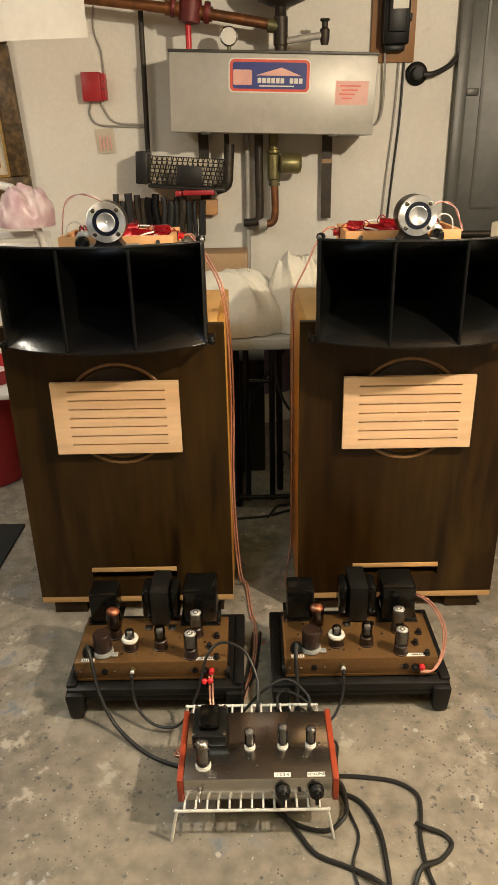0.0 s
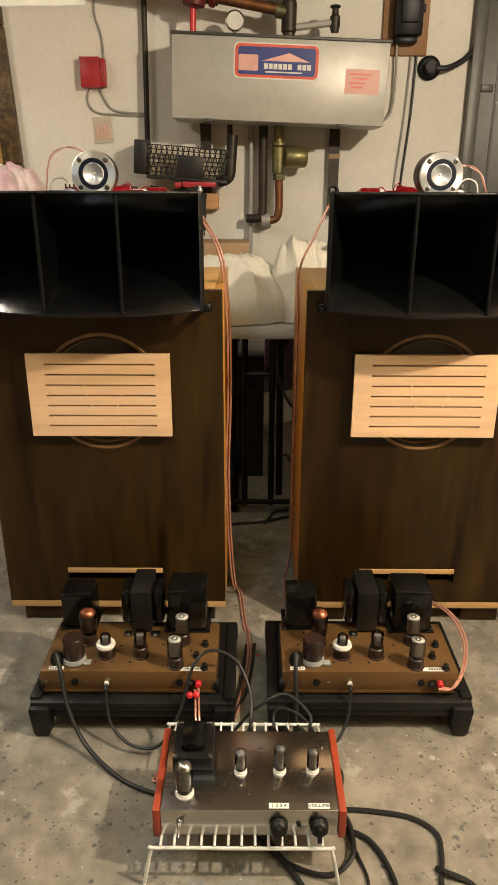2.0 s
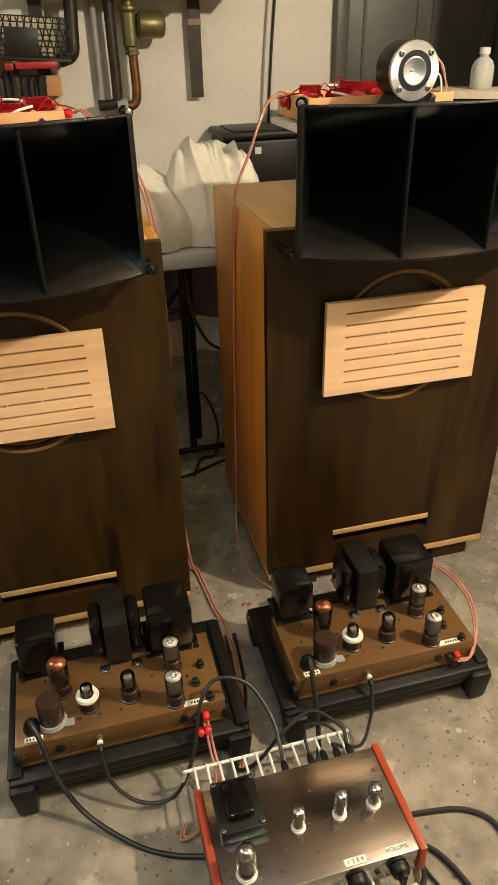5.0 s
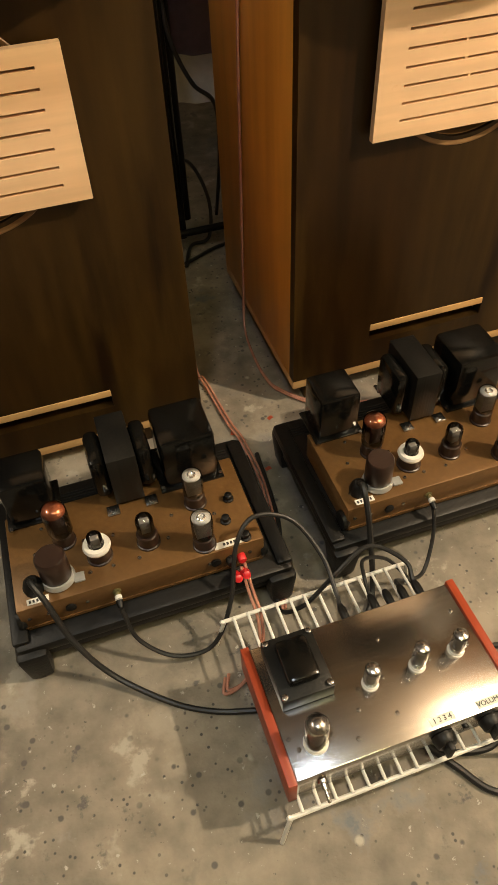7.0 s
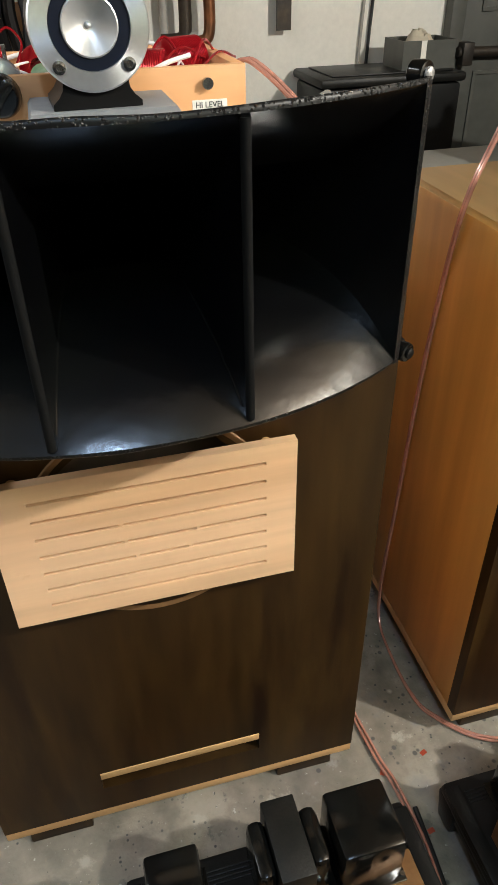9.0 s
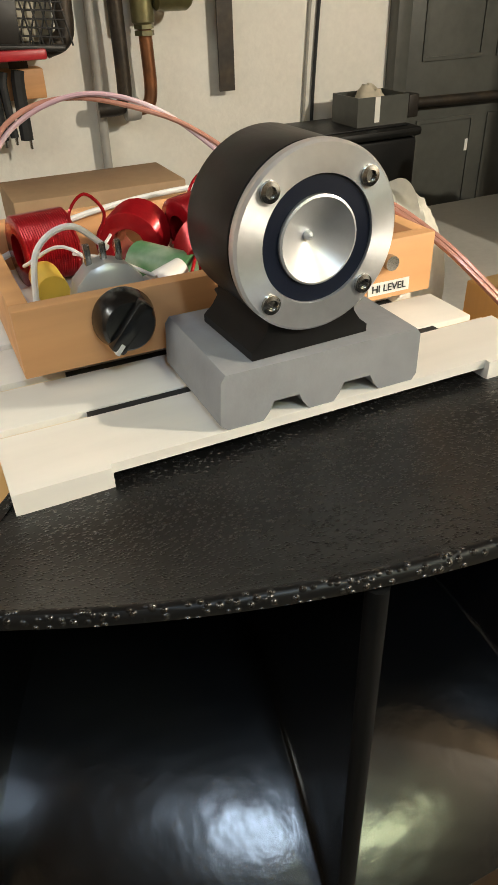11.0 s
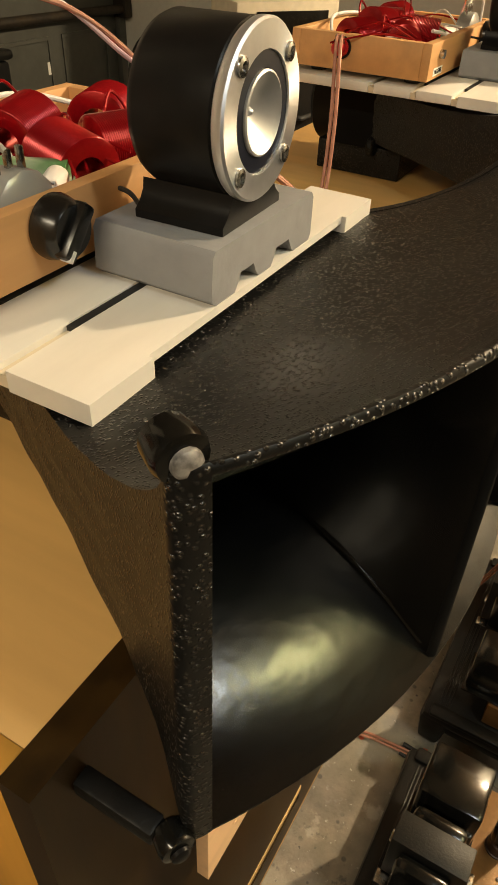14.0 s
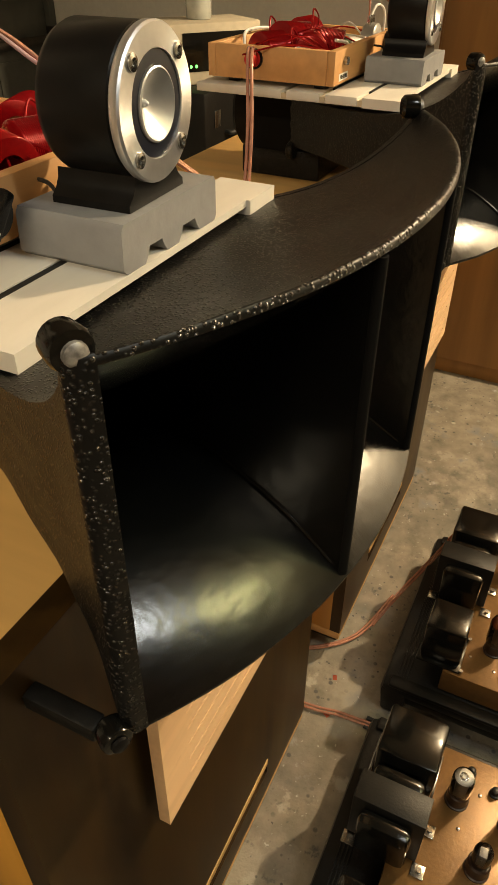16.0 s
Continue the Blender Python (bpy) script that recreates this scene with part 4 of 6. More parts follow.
def power_amp(m):
    """Origin: middle of the front bottom edge."""
    e = thing("tube_amplifier", m, "bronze tube power amplifier with black transformers on a step platform", "amplifier", "pair of tube amplifiers")
    w, d, h = 0.189, 0.175, 0.058
    part("chassis", boxes((-w, w, 0, d, 0.004, h), bevel=0.0022), M["bronze"], e)
    part("bottom_lip", boxes((-w + 0.004, w - 0.004, -0.0015, 0.002, 0.004, 0.010)), M["bronze"], e)
    for x in (-w + 0.02, w - 0.02):
        for y in (0.02, d - 0.02):
            part("foot", rod(bmesh.new(), (x, y, 0), (x, y, 0.004), 0.010, 14), M["rubber"], e)
    for x in (-w, w):
        part("end_knob", lathe(bmesh.new(), [(0.016, -0.006), (0.017, 0), (0.013, 0.006)], pose(x, 0.012, 0.020, 0, 90, 0), 18), M["blackp"], e, "black round corner bumper")

    def up(bm):
        bmesh.ops.transform(bm, matrix=Matrix.Translation((0, 0, h)), verts=bm.verts)
        return bm
    # transformers along the back
    t1 = part("output_transformer", up(boxes((-0.176, -0.104, 0.150, 0.222, 0.004, 0.092), bevel=0.006)), M["gloss"], e, "small black enamelled transformer can")
    part("flange", up(boxes((-0.184, -0.096, 0.146, 0.226, 0.0002, 0.004), bevel=0.001)), M["gloss"], t1)
    t2 = part("power_transformer", up(boxes((-0.012, 0.034, 0.136, 0.240, 0.006, 0.108), bevel=0.0015)), M["lam"], e, "laminated core of the power transformer")
    for x0, x1 in ((-0.038, -0.0125), (0.0345, 0.060)):
        part("bell_cover", up(boxes((x0, x1, 0.150, 0.226, 0.012, 0.098), bevel=0.010)), M["gloss"], t2, "black rounded end bell")
    for x in (-0.020, 0.042):
        for y in (0.132, 0.236):
            part("foot_tab", up(boxes((x - 0.010, x + 0.010, y - 0.012, y + 0.008, 0.0002, 0.0035), bevel=0.001)), M["chrome"], t2, "bright mounting tab")
            part("nut", up(rod(bmesh.new(), (x, y - 0.004, 0.0035), (x, y - 0.004, 0.008), 0.0042, 6)), M["chrome"], t2)
    t3 = part("choke", up(boxes((0.072, 0.160, 0.140, 0.232, 0.004, 0.106), bevel=0.007)), M["gloss"], e, "large black enamelled transformer can")
    part("flange", up(boxes((0.062, 0.168, 0.136, 0.236, 0.0002, 0.004), bevel=0.001)), M["gloss"], t3)
    for tx, xs in ((t1, (-0.179, -0.101)), (t3, (0.066, 0.164))):
        for x in xs:
            part("screw", up(rod(bmesh.new(), (x, 0.144, 0.004), (x, 0.144, 0.0075), 0.0035, 10)), M["chrome"], tx)
    # tubes
    for args in (("rectifier_tube", -0.103, 0.100, 0.0190, 0.090, M["amber_glass"], "rectifier tube glowing orange"),
                 ("driver_tube", 0.020, 0.054, 0.0135, 0.066, M["glassy"], "small clear glass tube"),
                 ("output_tube", 0.100, 0.020, 0.0165, 0.078, M["glassy"], "glass output tube with silvery top"),
                 ("output_tube", 0.108, 0.102, 0.0165, 0.078, M["glassy"], "glass output tube with silvery top")):
        v = valve(e, *args, getter=args[0] == "output_tube", lit=args[0] == "rectifier_tube", plate_r=0.72 if args[0] == "output_tube" else 0.55)
        v.matrix_local = Matrix.Translation((0, 0, h))
    v = part("capacitor_can", up(lathe(bmesh.new(), [(0.021, 0.012), (0.0225, 0.014), (0.0225, 0.058), (0.020, 0.061), (0, 0.061)], pose(-0.122, 0.036, 0), 28)), M["base"], e, "dark brown capacitor can")
    part("clamp", up(lathe(bmesh.new(), [(0.024, 0.0005), (0.026, 0.003), (0.024, 0.012), (0.0226, 0.0125)], pose(-0.122, 0.036, 0), 28)), M["cap"], v, "grey metal mounting ring")
    part("clamp_tab", up(boxes((-0.100, -0.084, 0.018, 0.034, 0.001, 0.005), bevel=0.001)), M["cap"], v)
    v = valve(e, "input_tube", -0.056, 0.054, 0.0115, 0.058, M["glassy"], "clear glass tube with white collar", 0.018, 0.022)
    v.matrix_local = Matrix.Translation((0, 0, h))
    part("collar", lathe(bmesh.new(), [(0.0125, 0.026), (0.0195, 0.024), (0.0215, 0.029), (0.0195, 0.034), (0.0125, 0.034)], pose(-0.056, 0.054, 0), 28, closed=True), M["ceramic"], v, "white ceramic collar")
    # small fittings on the deck
    for x, y in ((-0.172, 0.03), (-0.15, 0.09), (-0.135, 0.135), (-0.075, 0.03), (-0.03, 0.085), (-0.04, 0.03), (0.0, 0.03), (0.05, 0.05), (0.065, 0.09), (0.13, 0.07), (-0.075, 0.09)):
        part("rivet", up(lathe(bmesh.new(), [(0.0032, 0), (0.0028, 0.0016), (0, 0.0024)], pose(x, y, 0), 10)), M["chrome"], e)
    for x, y in ((0.143, 0.050), (0.163, 0.010), (0.160, 0.090)):
        part("trimmer", up(lathe(bmesh.new(), [(0.0085, 0), (0.0085, 0.003), (0.006, 0.004), (0.006, 0.012), (0.0045, 0.013)], pose(x, y, 0), 16)), M["blackp"], e, "small black trimmer knob")
    lb = part("label_plate", up(boxes((-0.172, -0.140, 0.005, 0.015, 0.0001, 0.0006))), M["paper"], e, "small white printed label")
    for k in range(5):
        part("bar", up(boxes((-0.169 + k * 0.0055, -0.166 + k * 0.0055, 0.0075, 0.0125, 0.0006, 0.0008))), M["ink"], lb)
    lb = part("label_plate", up(boxes((0.112, 0.168, 0.003, 0.015, 0.0001, 0.0006))), M["paper"], e, "long white printed label")
    for k in range(7):
        part("bar", up(boxes((0.126 + k * 0.0055, 0.1295 + k * 0.0055, 0.0065, 0.0115, 0.0006, 0.0008))), M["ink"], lb)
    # front fittings
    for x in (-0.176, -0.148, -0.12, -0.09, 0.10, 0.165):
        part("screw", rod(bmesh.new(), (x, 0, 0.033), (x, -0.002, 0.033), 0.003, 10), M["chrome"], e)
    for x in (-0.115, 0.110, 0.135):
        part("socket", lathe(bmesh.new(), [(0.008, 0), (0.008, 0.003), (0.005, 0.004)], pose(x, 0, 0.031, 90, 0, 0), 16), M["blackp"], e)
    part("input_jack", lathe(bmesh.new(), [(0.0065, 0), (0.0065, 0.003), (0.0042, 0.0035), (0.0042, 0.010)], pose(-0.045, 0, 0.036, 90, 0, 0), 16), M["brass"], e, "brass input jack")
    part("binding_post", lathe(bmesh.new(), [(0.007, 0), (0.007, 0.010), (0.0055, 0.012)], pose(0.150, 0, 0.030, 90, 0, 0), 16), M["red"], e, "red speaker terminal")
    part("binding_post", lathe(bmesh.new(), [(0.007, 0), (0.007, 0.010), (0.0055, 0.012)], pose(0.132, 0, 0.030, 90, 0, 0), 16), M["blackp"], e, "black speaker terminal")
    # mains plug standing on the deck corner
    part("plug", up(lathe(bmesh.new(), [(0.015, 0), (0.0155, 0.010), (0.012, 0.020), (0.008, 0.024)], pose(-0.158, 0.030, 0), 18)), M["blackp"], e, "black mains plug")
    return e


AMP_L, AMP_R = (-0.252, 1.415, 0.0895), (0.268, 1.417, 0.0895)
st = plastic_stool(pose(-0.243, 1.365, 0))
copy_thing(st, pose(0.268, 1.372, 0))
amp = power_amp(pose(*AMP_L))
copy_thing(amp, pose(*AMP_R))


# ---- preamplifier on a wire rack ----
def wire_rack(m):
    e = thing("wire_rack", m, "white plastic-coated wire shelf rack standing on the floor", "wire rack")
    r, z = 0.0024, 0.078
    x0, x1, y0, y1 = -0.150, 0.148, 0.0, 0.285
    for y in (y0, y1):
        part("rail", tube(bmesh.new(), [(x0 - 0.018, y - 0.006 if y == y0 else y + 0.006, 0.0), (x0 - 0.004, y, z - 0.006), (x0 + 0.006, y, z), (0, y, z), (x1 - 0.006, y, z), (x1 + 0.004, y, z - 0.006), (x1 + 0.018, y - 0.006 if y == y0 else y + 0.006, 0.0)], 0.0032, 8, 10), M["wire"], e)
    for k in range(13):
        x = x0 + 0.012 + k * (x1 - x0 - 0.024) / 12
        part("cross_wire", rod(bmesh.new(), (x, y0, z + 0.004), (x, y1, z + 0.004), r, 8), M["wire"], e)
    return e


wire_rack(pose(-0.003, 1.052, 0))
PRE = (0.009, 1.072, 0.085)


def preamp(m):
    e = thing("tube_preamplifier", m, "brushed steel tube preamplifier with red wooden cheeks on a wire rack", "preamplifier")
    w, d, h = 0.151, 0.180, 0.056
    part("chassis", boxes((-w, w, 0, d, 0, h), bevel=0.0012), M["steel"], e)
    for x in (-w - 0.0125, w + 0.0005):
        part("cheek", boxes((x, x + 0.012, -0.004, d + 0.004, -0.001, h + 0.003), bevel=0.0015), M["redwood"], e, "red-stained wooden side cheek")

    def up(bm):
        bmesh.ops.transform(bm, matrix=Matrix.Translation((0, 0, h)), verts=bm.verts)
        return bm
    t = part("transformer", up(boxes((-0.138, -0.066, 0.084, 0.172, 0.0002, 0.028), bevel=0.002)), M["lam"], e, "black mains transformer")
    part("bell_cover", up(boxes((-0.124, -0.080, 0.098, 0.158, 0.0282, 0.048), bevel=0.006)), M["gloss"], t, "black glossy end bell")
    for x in (-0.133, -0.071):
        for y in (0.090, 0.166):
            part("bolt", up(lathe(bmesh.new(), [(0.0045, 0.028), (0.0042, 0.032), (0, 0.0335)], pose(x, y, 0), 12)), M["chrome"], t)
    for x, y, r, hh, lit in ((-0.112, 0.036, 0.0150, 0.068, True), (-0.016, 0.082, 0.0105, 0.049, False), (0.054, 0.084, 0.0105, 0.058, False), (0.113, 0.086, 0.0105, 0.049, False)):
        v = part("vacuum_tube", lathe(bmesh.new(), [(r + 0.0012, 0), (r + 0.0012, 0.002), (r + 0.0002, 0.0025), (r + 0.0002, 0.006), (r * 0.8, 0.007)], pose(x, y, 0), 22), M["ceramic"], e, "small glass tube in a white socket")
        part("envelope", lathe(bmesh.new(), [(r * 0.95, 0.009), (r, 0.013), (r, hh - r * 0.6), (r * 0.85, hh - r * 0.28), (r * 0.35, hh), (0.0018, hh + 0.001), (0, hh + 0.004)], pose(x, y, 0), 24), M["glassy"], v, "glass envelope")
        part("electrodes", rod(bmesh.new(), (x, y, 0.010), (x, y, hh - r), r * 0.62, 12), M["pale_plate"], v)
        part("getter", lathe(bmesh.new(), [(r * 0.95, hh - r * 0.7), (r * 0.8, hh - r * 0.32), (r * 0.33, hh - 0.0008), (0, hh - 0.0006)], pose(x, y, 0), 20), M["dark_getter"], v, "dark silvery getter flash")
        if lit:
            part("filament", rod(bmesh.new(), (x, y, hh - r * 0.95), (x, y, hh - r * 0.7), 0.003, 8), M["heater"], v, "glowing filament")
        for sx in (-1, 1):
            part("socket_screw", lathe(bmesh.new(), [(0.003, 0), (0.0026, 0.0015), (0, 0.002)], pose(x + sx * (r + 0.008), y + 0.002 * sx, 0), 10), M["chrome"], v)
        v.matrix_local = Matrix.Translation((0, 0, h))
    for x, y in ((-0.143, 0.05), (0.02, 0.135), (0.136, 0.14), (-0.045, 0.055), (0.0, 0.035), (-0.06, 0.022)):
        part("rivet", up(lathe(bmesh.new(), [(0.0032, 0), (0.0028, 0.0014), (0, 0.002)], pose(x, y, 0), 10)), M["chrome"], e)
    for x, wd, text in ((0.050, 0.034, "1 2 3 4"), (0.118, 0.036, "VOLUME")):
        lb = part("label_plate", up(boxes((x - wd / 2, x + wd / 2, 0.004, 0.0150, 0.0001, 0.0006))), M["paper"], e, "white printed label")
        lettering("lettering", text, 0.0092, pose(x, 0.0095, h + 0.0008), M["ink"], lb)
        kn = part("knob", lathe(bmesh.new(), [(0.0155, 0.001), (0.016, 0.004), (0.014, 0.014), (0.012, 0.016), (0, 0.016)], pose(x, 0, 0.026, 90, 0, 0), 24), M["blackp"], e, "black pointer knob")
        part("grip", boxes((x - 0.004, x + 0.004, -0.026, -0.014, 0.010, 0.042), bevel=0.002), M["blackp"], kn)
    part("toggle_switch", lathe(bmesh.new(), [(0.0065, 0), (0.0065, 0.004), (0.004, 0.005), (0.0035, 0.012), (0.002, 0.013), (0.0026, 0.026), (0.0015, 0.028)], pose(-0.118, 0, 0.030, 100, 0, 0), 14), M["chrome"], e, "steel power toggle switch")
    part("lamp_jewel", lathe(bmesh.new(), [(0.004, 0), (0.004, 0.003), (0, 0.004)], pose(0.084, 0, 0.026, 90, 0, 0), 14), M["blackp"], e)
    for k in range(6):
        part("phono_jack", lathe(bmesh.new(), [(0.006, 0), (0.006, 0.003), (0.0042, 0.0035), (0.0042, 0.011)], pose(0.0 + 0.024 * k, d, 0.030, -90, 0, 0), 14), M["brass"], e, "gilt phono jack")
    for k in (0, 2, 3, 4, 5):
        part("phono_plug", lathe(bmesh.new(), [(0.0055, 0.004), (0.0065, 0.006), (0.0065, 0.026), (0.004, 0.034)], pose(0.024 * k, d, 0.030, -90, 0, 0), 14), M["blackp"], e, "black phono plug")
    return e


preamp(pose(*PRE))


# ---- cables ----
def cable(name, points, r, material, label, category="cable", n=8, steps_=8):
    return own(name, tube(bmesh.new(), points, r, n, steps_), material, Matrix(), label, category)


def twin(name, points, r, label, offset=(0.0035, 0.002, 0.0), mats=("spk", "spk"), twist=0.0):
    """Two-core wire: two strands side by side, twisted if asked."""
    e = thing(name, Matrix(), label, "speaker wire")
    line = spline(points, 8)
    for k in (-1, 1):
        pts = []
        for i, q in enumerate(line):
            a = twist * i
            o = Vector(offset)
            o = Vector((o.x * math.cos(a) - o.z * math.sin(a), o.y * math.cos(a), o.x * math.sin(a) + o.z * math.cos(a))) if twist else o
            pts.append(q + k * o)
        part("strand", tube(bmesh.new(), pts, r, 8, 1, smooth=False), M[mats[(k + 1) // 2]], e)
    return e


F = 0.0048
cable("mains_cable", [(-0.411, 1.445, 0.168), (-0.408, 1.432, 0.182), (-0.395, 1.408, 0.160), (-0.375, 1.372, 0.090), (-0.335, 1.335, 0.025), (-0.262, 1.274, F), (-0.205, 1.240, F), (-0.150, 1.222, F), (-0.07, 1.20, F), (0.05, 1.17, F)], 0.0047, M["cable"], "thick black mains cable from amplifier to floor")
cable("mains_cable", [(0.109, 1.447, 0.168), (0.108, 1.430, 0.180), (0.106, 1.402, 0.150), (0.108, 1.380, 0.080), (0.100, 1.345, 0.020), (0.075, 1.310, F), (0.02, 1.29, F), (-0.02, 1.24, F)], 0.0050, M["cable"], "black mains cable from amplifier to floor")
cable("interconnect_cable", [(-0.297, 1.400, 0.122), (-0.296, 1.388, 0.098), (-0.285, 1.366, 0.050), (-0.240, 1.337, 0.022), (-0.180, 1.330, 0.028), (-0.138, 1.358, 0.090), (-0.112, 1.400, 0.170), (-0.075, 1.424, 0.196), (-0.020, 1.410, 0.180), (0.010, 1.360, 0.140), (0.012, 1.310, 0.118), (0.009, 1.286, 0.115)], 0.0036, M["cable"], "thin black interconnect cable looping over the amplifier")
cable("interconnect_cable", [(0.223, 1.402, 0.122), (0.223, 1.388, 0.100), (0.214, 1.366, 0.060), (0.185, 1.335, 0.030), (0.140, 1.315, 0.065), (0.108, 1.298, 0.108), (0.105, 1.286, 0.115)], 0.0034, M["cable"], "thin black interconnect cable to the preamplifier")
cable("interconnect_cable", [(0.057, 1.286, 0.115), (0.058, 1.310, 0.130), (0.075, 1.345, 0.115), (0.120, 1.350, 0.085), (0.150, 1.325, 0.05), (0.172, 1.30, 0.02), (0.196, 1.285, 0.006), (0.190, 1.230, 0.004), (0.187, 1.165, 0.004), (0.203, 1.099, 0.004), (0.214, 1.047, 0.004), (0.194, 0.986, 0.004), (0.20, 0.93, 0.004)], 0.0030, M["cable"], "thin black lead trailing over the floor")
cable("interconnect_cable", [(0.129, 1.286, 0.115), (0.128, 1.315, 0.128), (0.080, 1.345, 0.150), (0.020, 1.330, 0.125), (-0.03, 1.33, 0.06), (-0.06, 1.36, 0.02), (-0.03, 1.45, F), (-0.01, 1.58, F), (0.0, 1.70, F)], 0.0036, M["cable"], "black interconnect cable between the platforms")
cable("power_cord", [(0.06, 1.215, F), (0.12, 1.205, F), (0.188, 1.196, F), (0.241, 1.192, F), (0.314, 1.178, F), (0.354, 1.144, F), (0.352, 1.095, F), (0.339, 1.043, F), (0.337, 0.983, F), (0.343, 0.939, F), (0.36, 0.86, F), (0.38, 0.75, F)], F, M["cable"], "thick black power cord curling over the floor")
cable("power_cord", [(0.338, 1.075, F), (0.350, 1.062, 0.012), (0.388, 1.049, F), (0.398, 1.024, F), (0.368, 0.994, F), (0.327, 0.971, 0.018), (0.306, 0.94, F), (0.28, 0.88, F), (0.27, 0.78, F)], F, M["cable"], "loop of thick black power cord on the floor")
cable("power_cord", [(0.10, 1.19, F), (0.183, 1.154, F), (0.231, 1.125, F), (0.258, 1.057, F), (0.260, 0.984, F), (0.258, 0.941, F), (0.25, 0.86, F), (0.24, 0.74, F)], 0.0052, M["cable"], "thick black power cord on the floor")
cable("power_cord", [(0.02, 1.13, 0.012), (0.048, 1.107, F), (0.094, 1.073, F), (0.151, 1.061, F), (0.189, 1.084, 0.016), (0.197, 1.125, 0.016), (0.187, 1.169, 0.018), (0.15, 1.20, F)], F, M["cable"], "coil of black power cord beside the preamplifier")
cable("power_cord", [(0.03, 1.14, 0.016), (0.059, 1.100, 0.010), (0.092, 1.053, F), (0.123, 1.009, F), (0.187, 0.979, F), (0.237, 0.944, 0.014), (0.30, 0.89, F), (0.36, 0.78, F)], 0.0052, M["cable"], "thick black power cord on the floor")
cable("mains_cable", [(-0.03, 1.44, F), (0.0, 1.52, F), (0.012, 1.60, F), (0.02, 1.70, F)], 0.0045, M["cable"], "black cable lying between the platforms")
cable("power_cord", [(-0.12, 2.33, F), (-0.057, 2.371, F), (0.051, 2.389, F), (0.162, 2.439, F), (0.25, 2.45, F)], F, M["cable"], "black cord on the floor behind the cabinets")
cable("power_cord", [(0.06, 2.38, F), (0.10, 2.47, F), (0.15, 2.47, 0.02), (0.17, 2.52, 0.10), (0.15, 2.62, 0.16), (0.12, 2.75, 0.10), (0.14, 2.85, F)], F, M["cable"], "black cord looping up behind the cabinets")
cable("power_cord", [(0.09, 2.49, 0.66), (0.10, 2.47, 0.52), (0.14, 2.46, 0.42), (0.20, 2.50, 0.35), (0.22, 2.56, 0.20), (0.21, 2.60, F)], 0.005, M["cable"], "black cord hanging from the table")

twin("speaker_wire", [(-0.172, 2.074, 1.082), (-0.150, 2.060, 1.085), (-0.110, 1.990, 1.040), (-0.066, 1.93, 0.962), (-0.049, 1.93, 0.823), (-0.046, 1.93, 0.658), (-0.048, 1.93, 0.553), (-0.053, 1.93, 0.389), (-0.048, 1.93, 0.192), (-0.036, 1.93, 0.040), (-0.020, 1.94, 0.008), (-0.006, 1.80, 0.006), (0.004, 1.740, 0.006), (0.006, 1.62, 0.006), (-0.02, 1.46, 0.006), (-0.05, 1.36, 0.006)], 0.0026, "clear pink two-core speaker wire hanging down the cabinet edge")
twin("speaker_wire", [(0.262, 2.074, 1.082), (0.245, 2.070, 1.098), (0.210, 2.055, 1.080), (0.170, 2.035, 1.000), (0.132, 2.025, 0.915), (0.1335, 2.055, 0.79), (0.1335, 2.080, 0.580), (0.1335, 2.10, 0.300), (0.1335, 2.115, 0.09), (0.122, 2.08, 0.008), (0.110, 1.990, 0.006), (0.110, 1.904, 0.006), (0.128, 1.850, 0.006), (0.20, 1.78, 0.006), (0.34, 1.74, 0.006)], 0.0026, "clear pink two-core speaker wire hanging down the cabinet side", offset=(0.0006, 0.0034, 0))
twin("speaker_wire", [(-0.104, 1.398, 0.118), (-0.102, 1.372, 0.085), (-0.100, 1.335, 0.055), (-0.112, 1.300, 0.022), (-0.150, 1.268, 0.006), (-0.180, 1.262, 0.006), (-0.172, 1.285, 0.008)], 0.0026, "pink speaker wire from the amplifier terminals")
twin("speaker_wire", [(0.415, 1.400, 0.118), (0.445, 1.405, 0.118), (0.478, 1.450, 0.140), (0.490, 1.510, 0.172), (0.470, 1.580, 0.190), (0.430, 1.640, 0.175), (0.400, 1.680, 0.10), (0.34, 1.735, 0.006), (0.24, 1.76, 0.006)], 0.0026, "pink speaker wire curving round the amplifier")
for cx, s, top in ((-0.3415, 1, 1.203), (0.4325, -1, 1.165)):
    twin("tweeter_wire", [(cx, 1.928, 1.148), (cx, 1.948, 1.160), (cx - s * 0.040, 1.965, top - 0.012), (cx - s * 0.085, 1.985, top), (cx - s * 0.125, 2.000, top - 0.014), (cx - s * 0.145, 2.005, top - 0.05), (cx - s * 0.158, 2.015, 1.088)], 0.0015, "twisted pink and white tweeter wire", offset=(0.0016, 0.0, 0.0009), mats=("spk", "bag"), twist=0.35)

for x, y in ((-0.104, 1.386), (-0.118, 1.384)):
    own("banana_plug", lathe(bmesh.new(), [(0.0035, 0.012), (0.0065, 0.010), (0.0075, 0), (0.0070, -0.014), (0.0045, -0.020)], pose(x, y, 0.112, 50, 0, 0), 14), M["red"], Matrix(), "red banana plug in the amplifier terminal", "plug", "red banana plugs")
for a in (AMP_L, AMP_R):
    e = thing("phono_plug", pose(a[0] - 0.045, a[1] - 0.004, a[2] + 0.036), "white-ringed phono plug in the amplifier input", "plug", "phono plugs")
    part("sleeve", lathe(bmesh.new(), [(0.0055, 0.006), (0.0055, 0.012), (0.0045, 0.012)], pose(0, 0, 0, 90, 0, 0), 14), M["whitep"], e, "white ring")
    part("boot", lathe(bmesh.new(), [(0.0052, 0.012), (0.0052, 0.018), (0.0036, 0.024)], pose(0, 0, 0, 105, 0, 0), 14), M["blackp"], e)


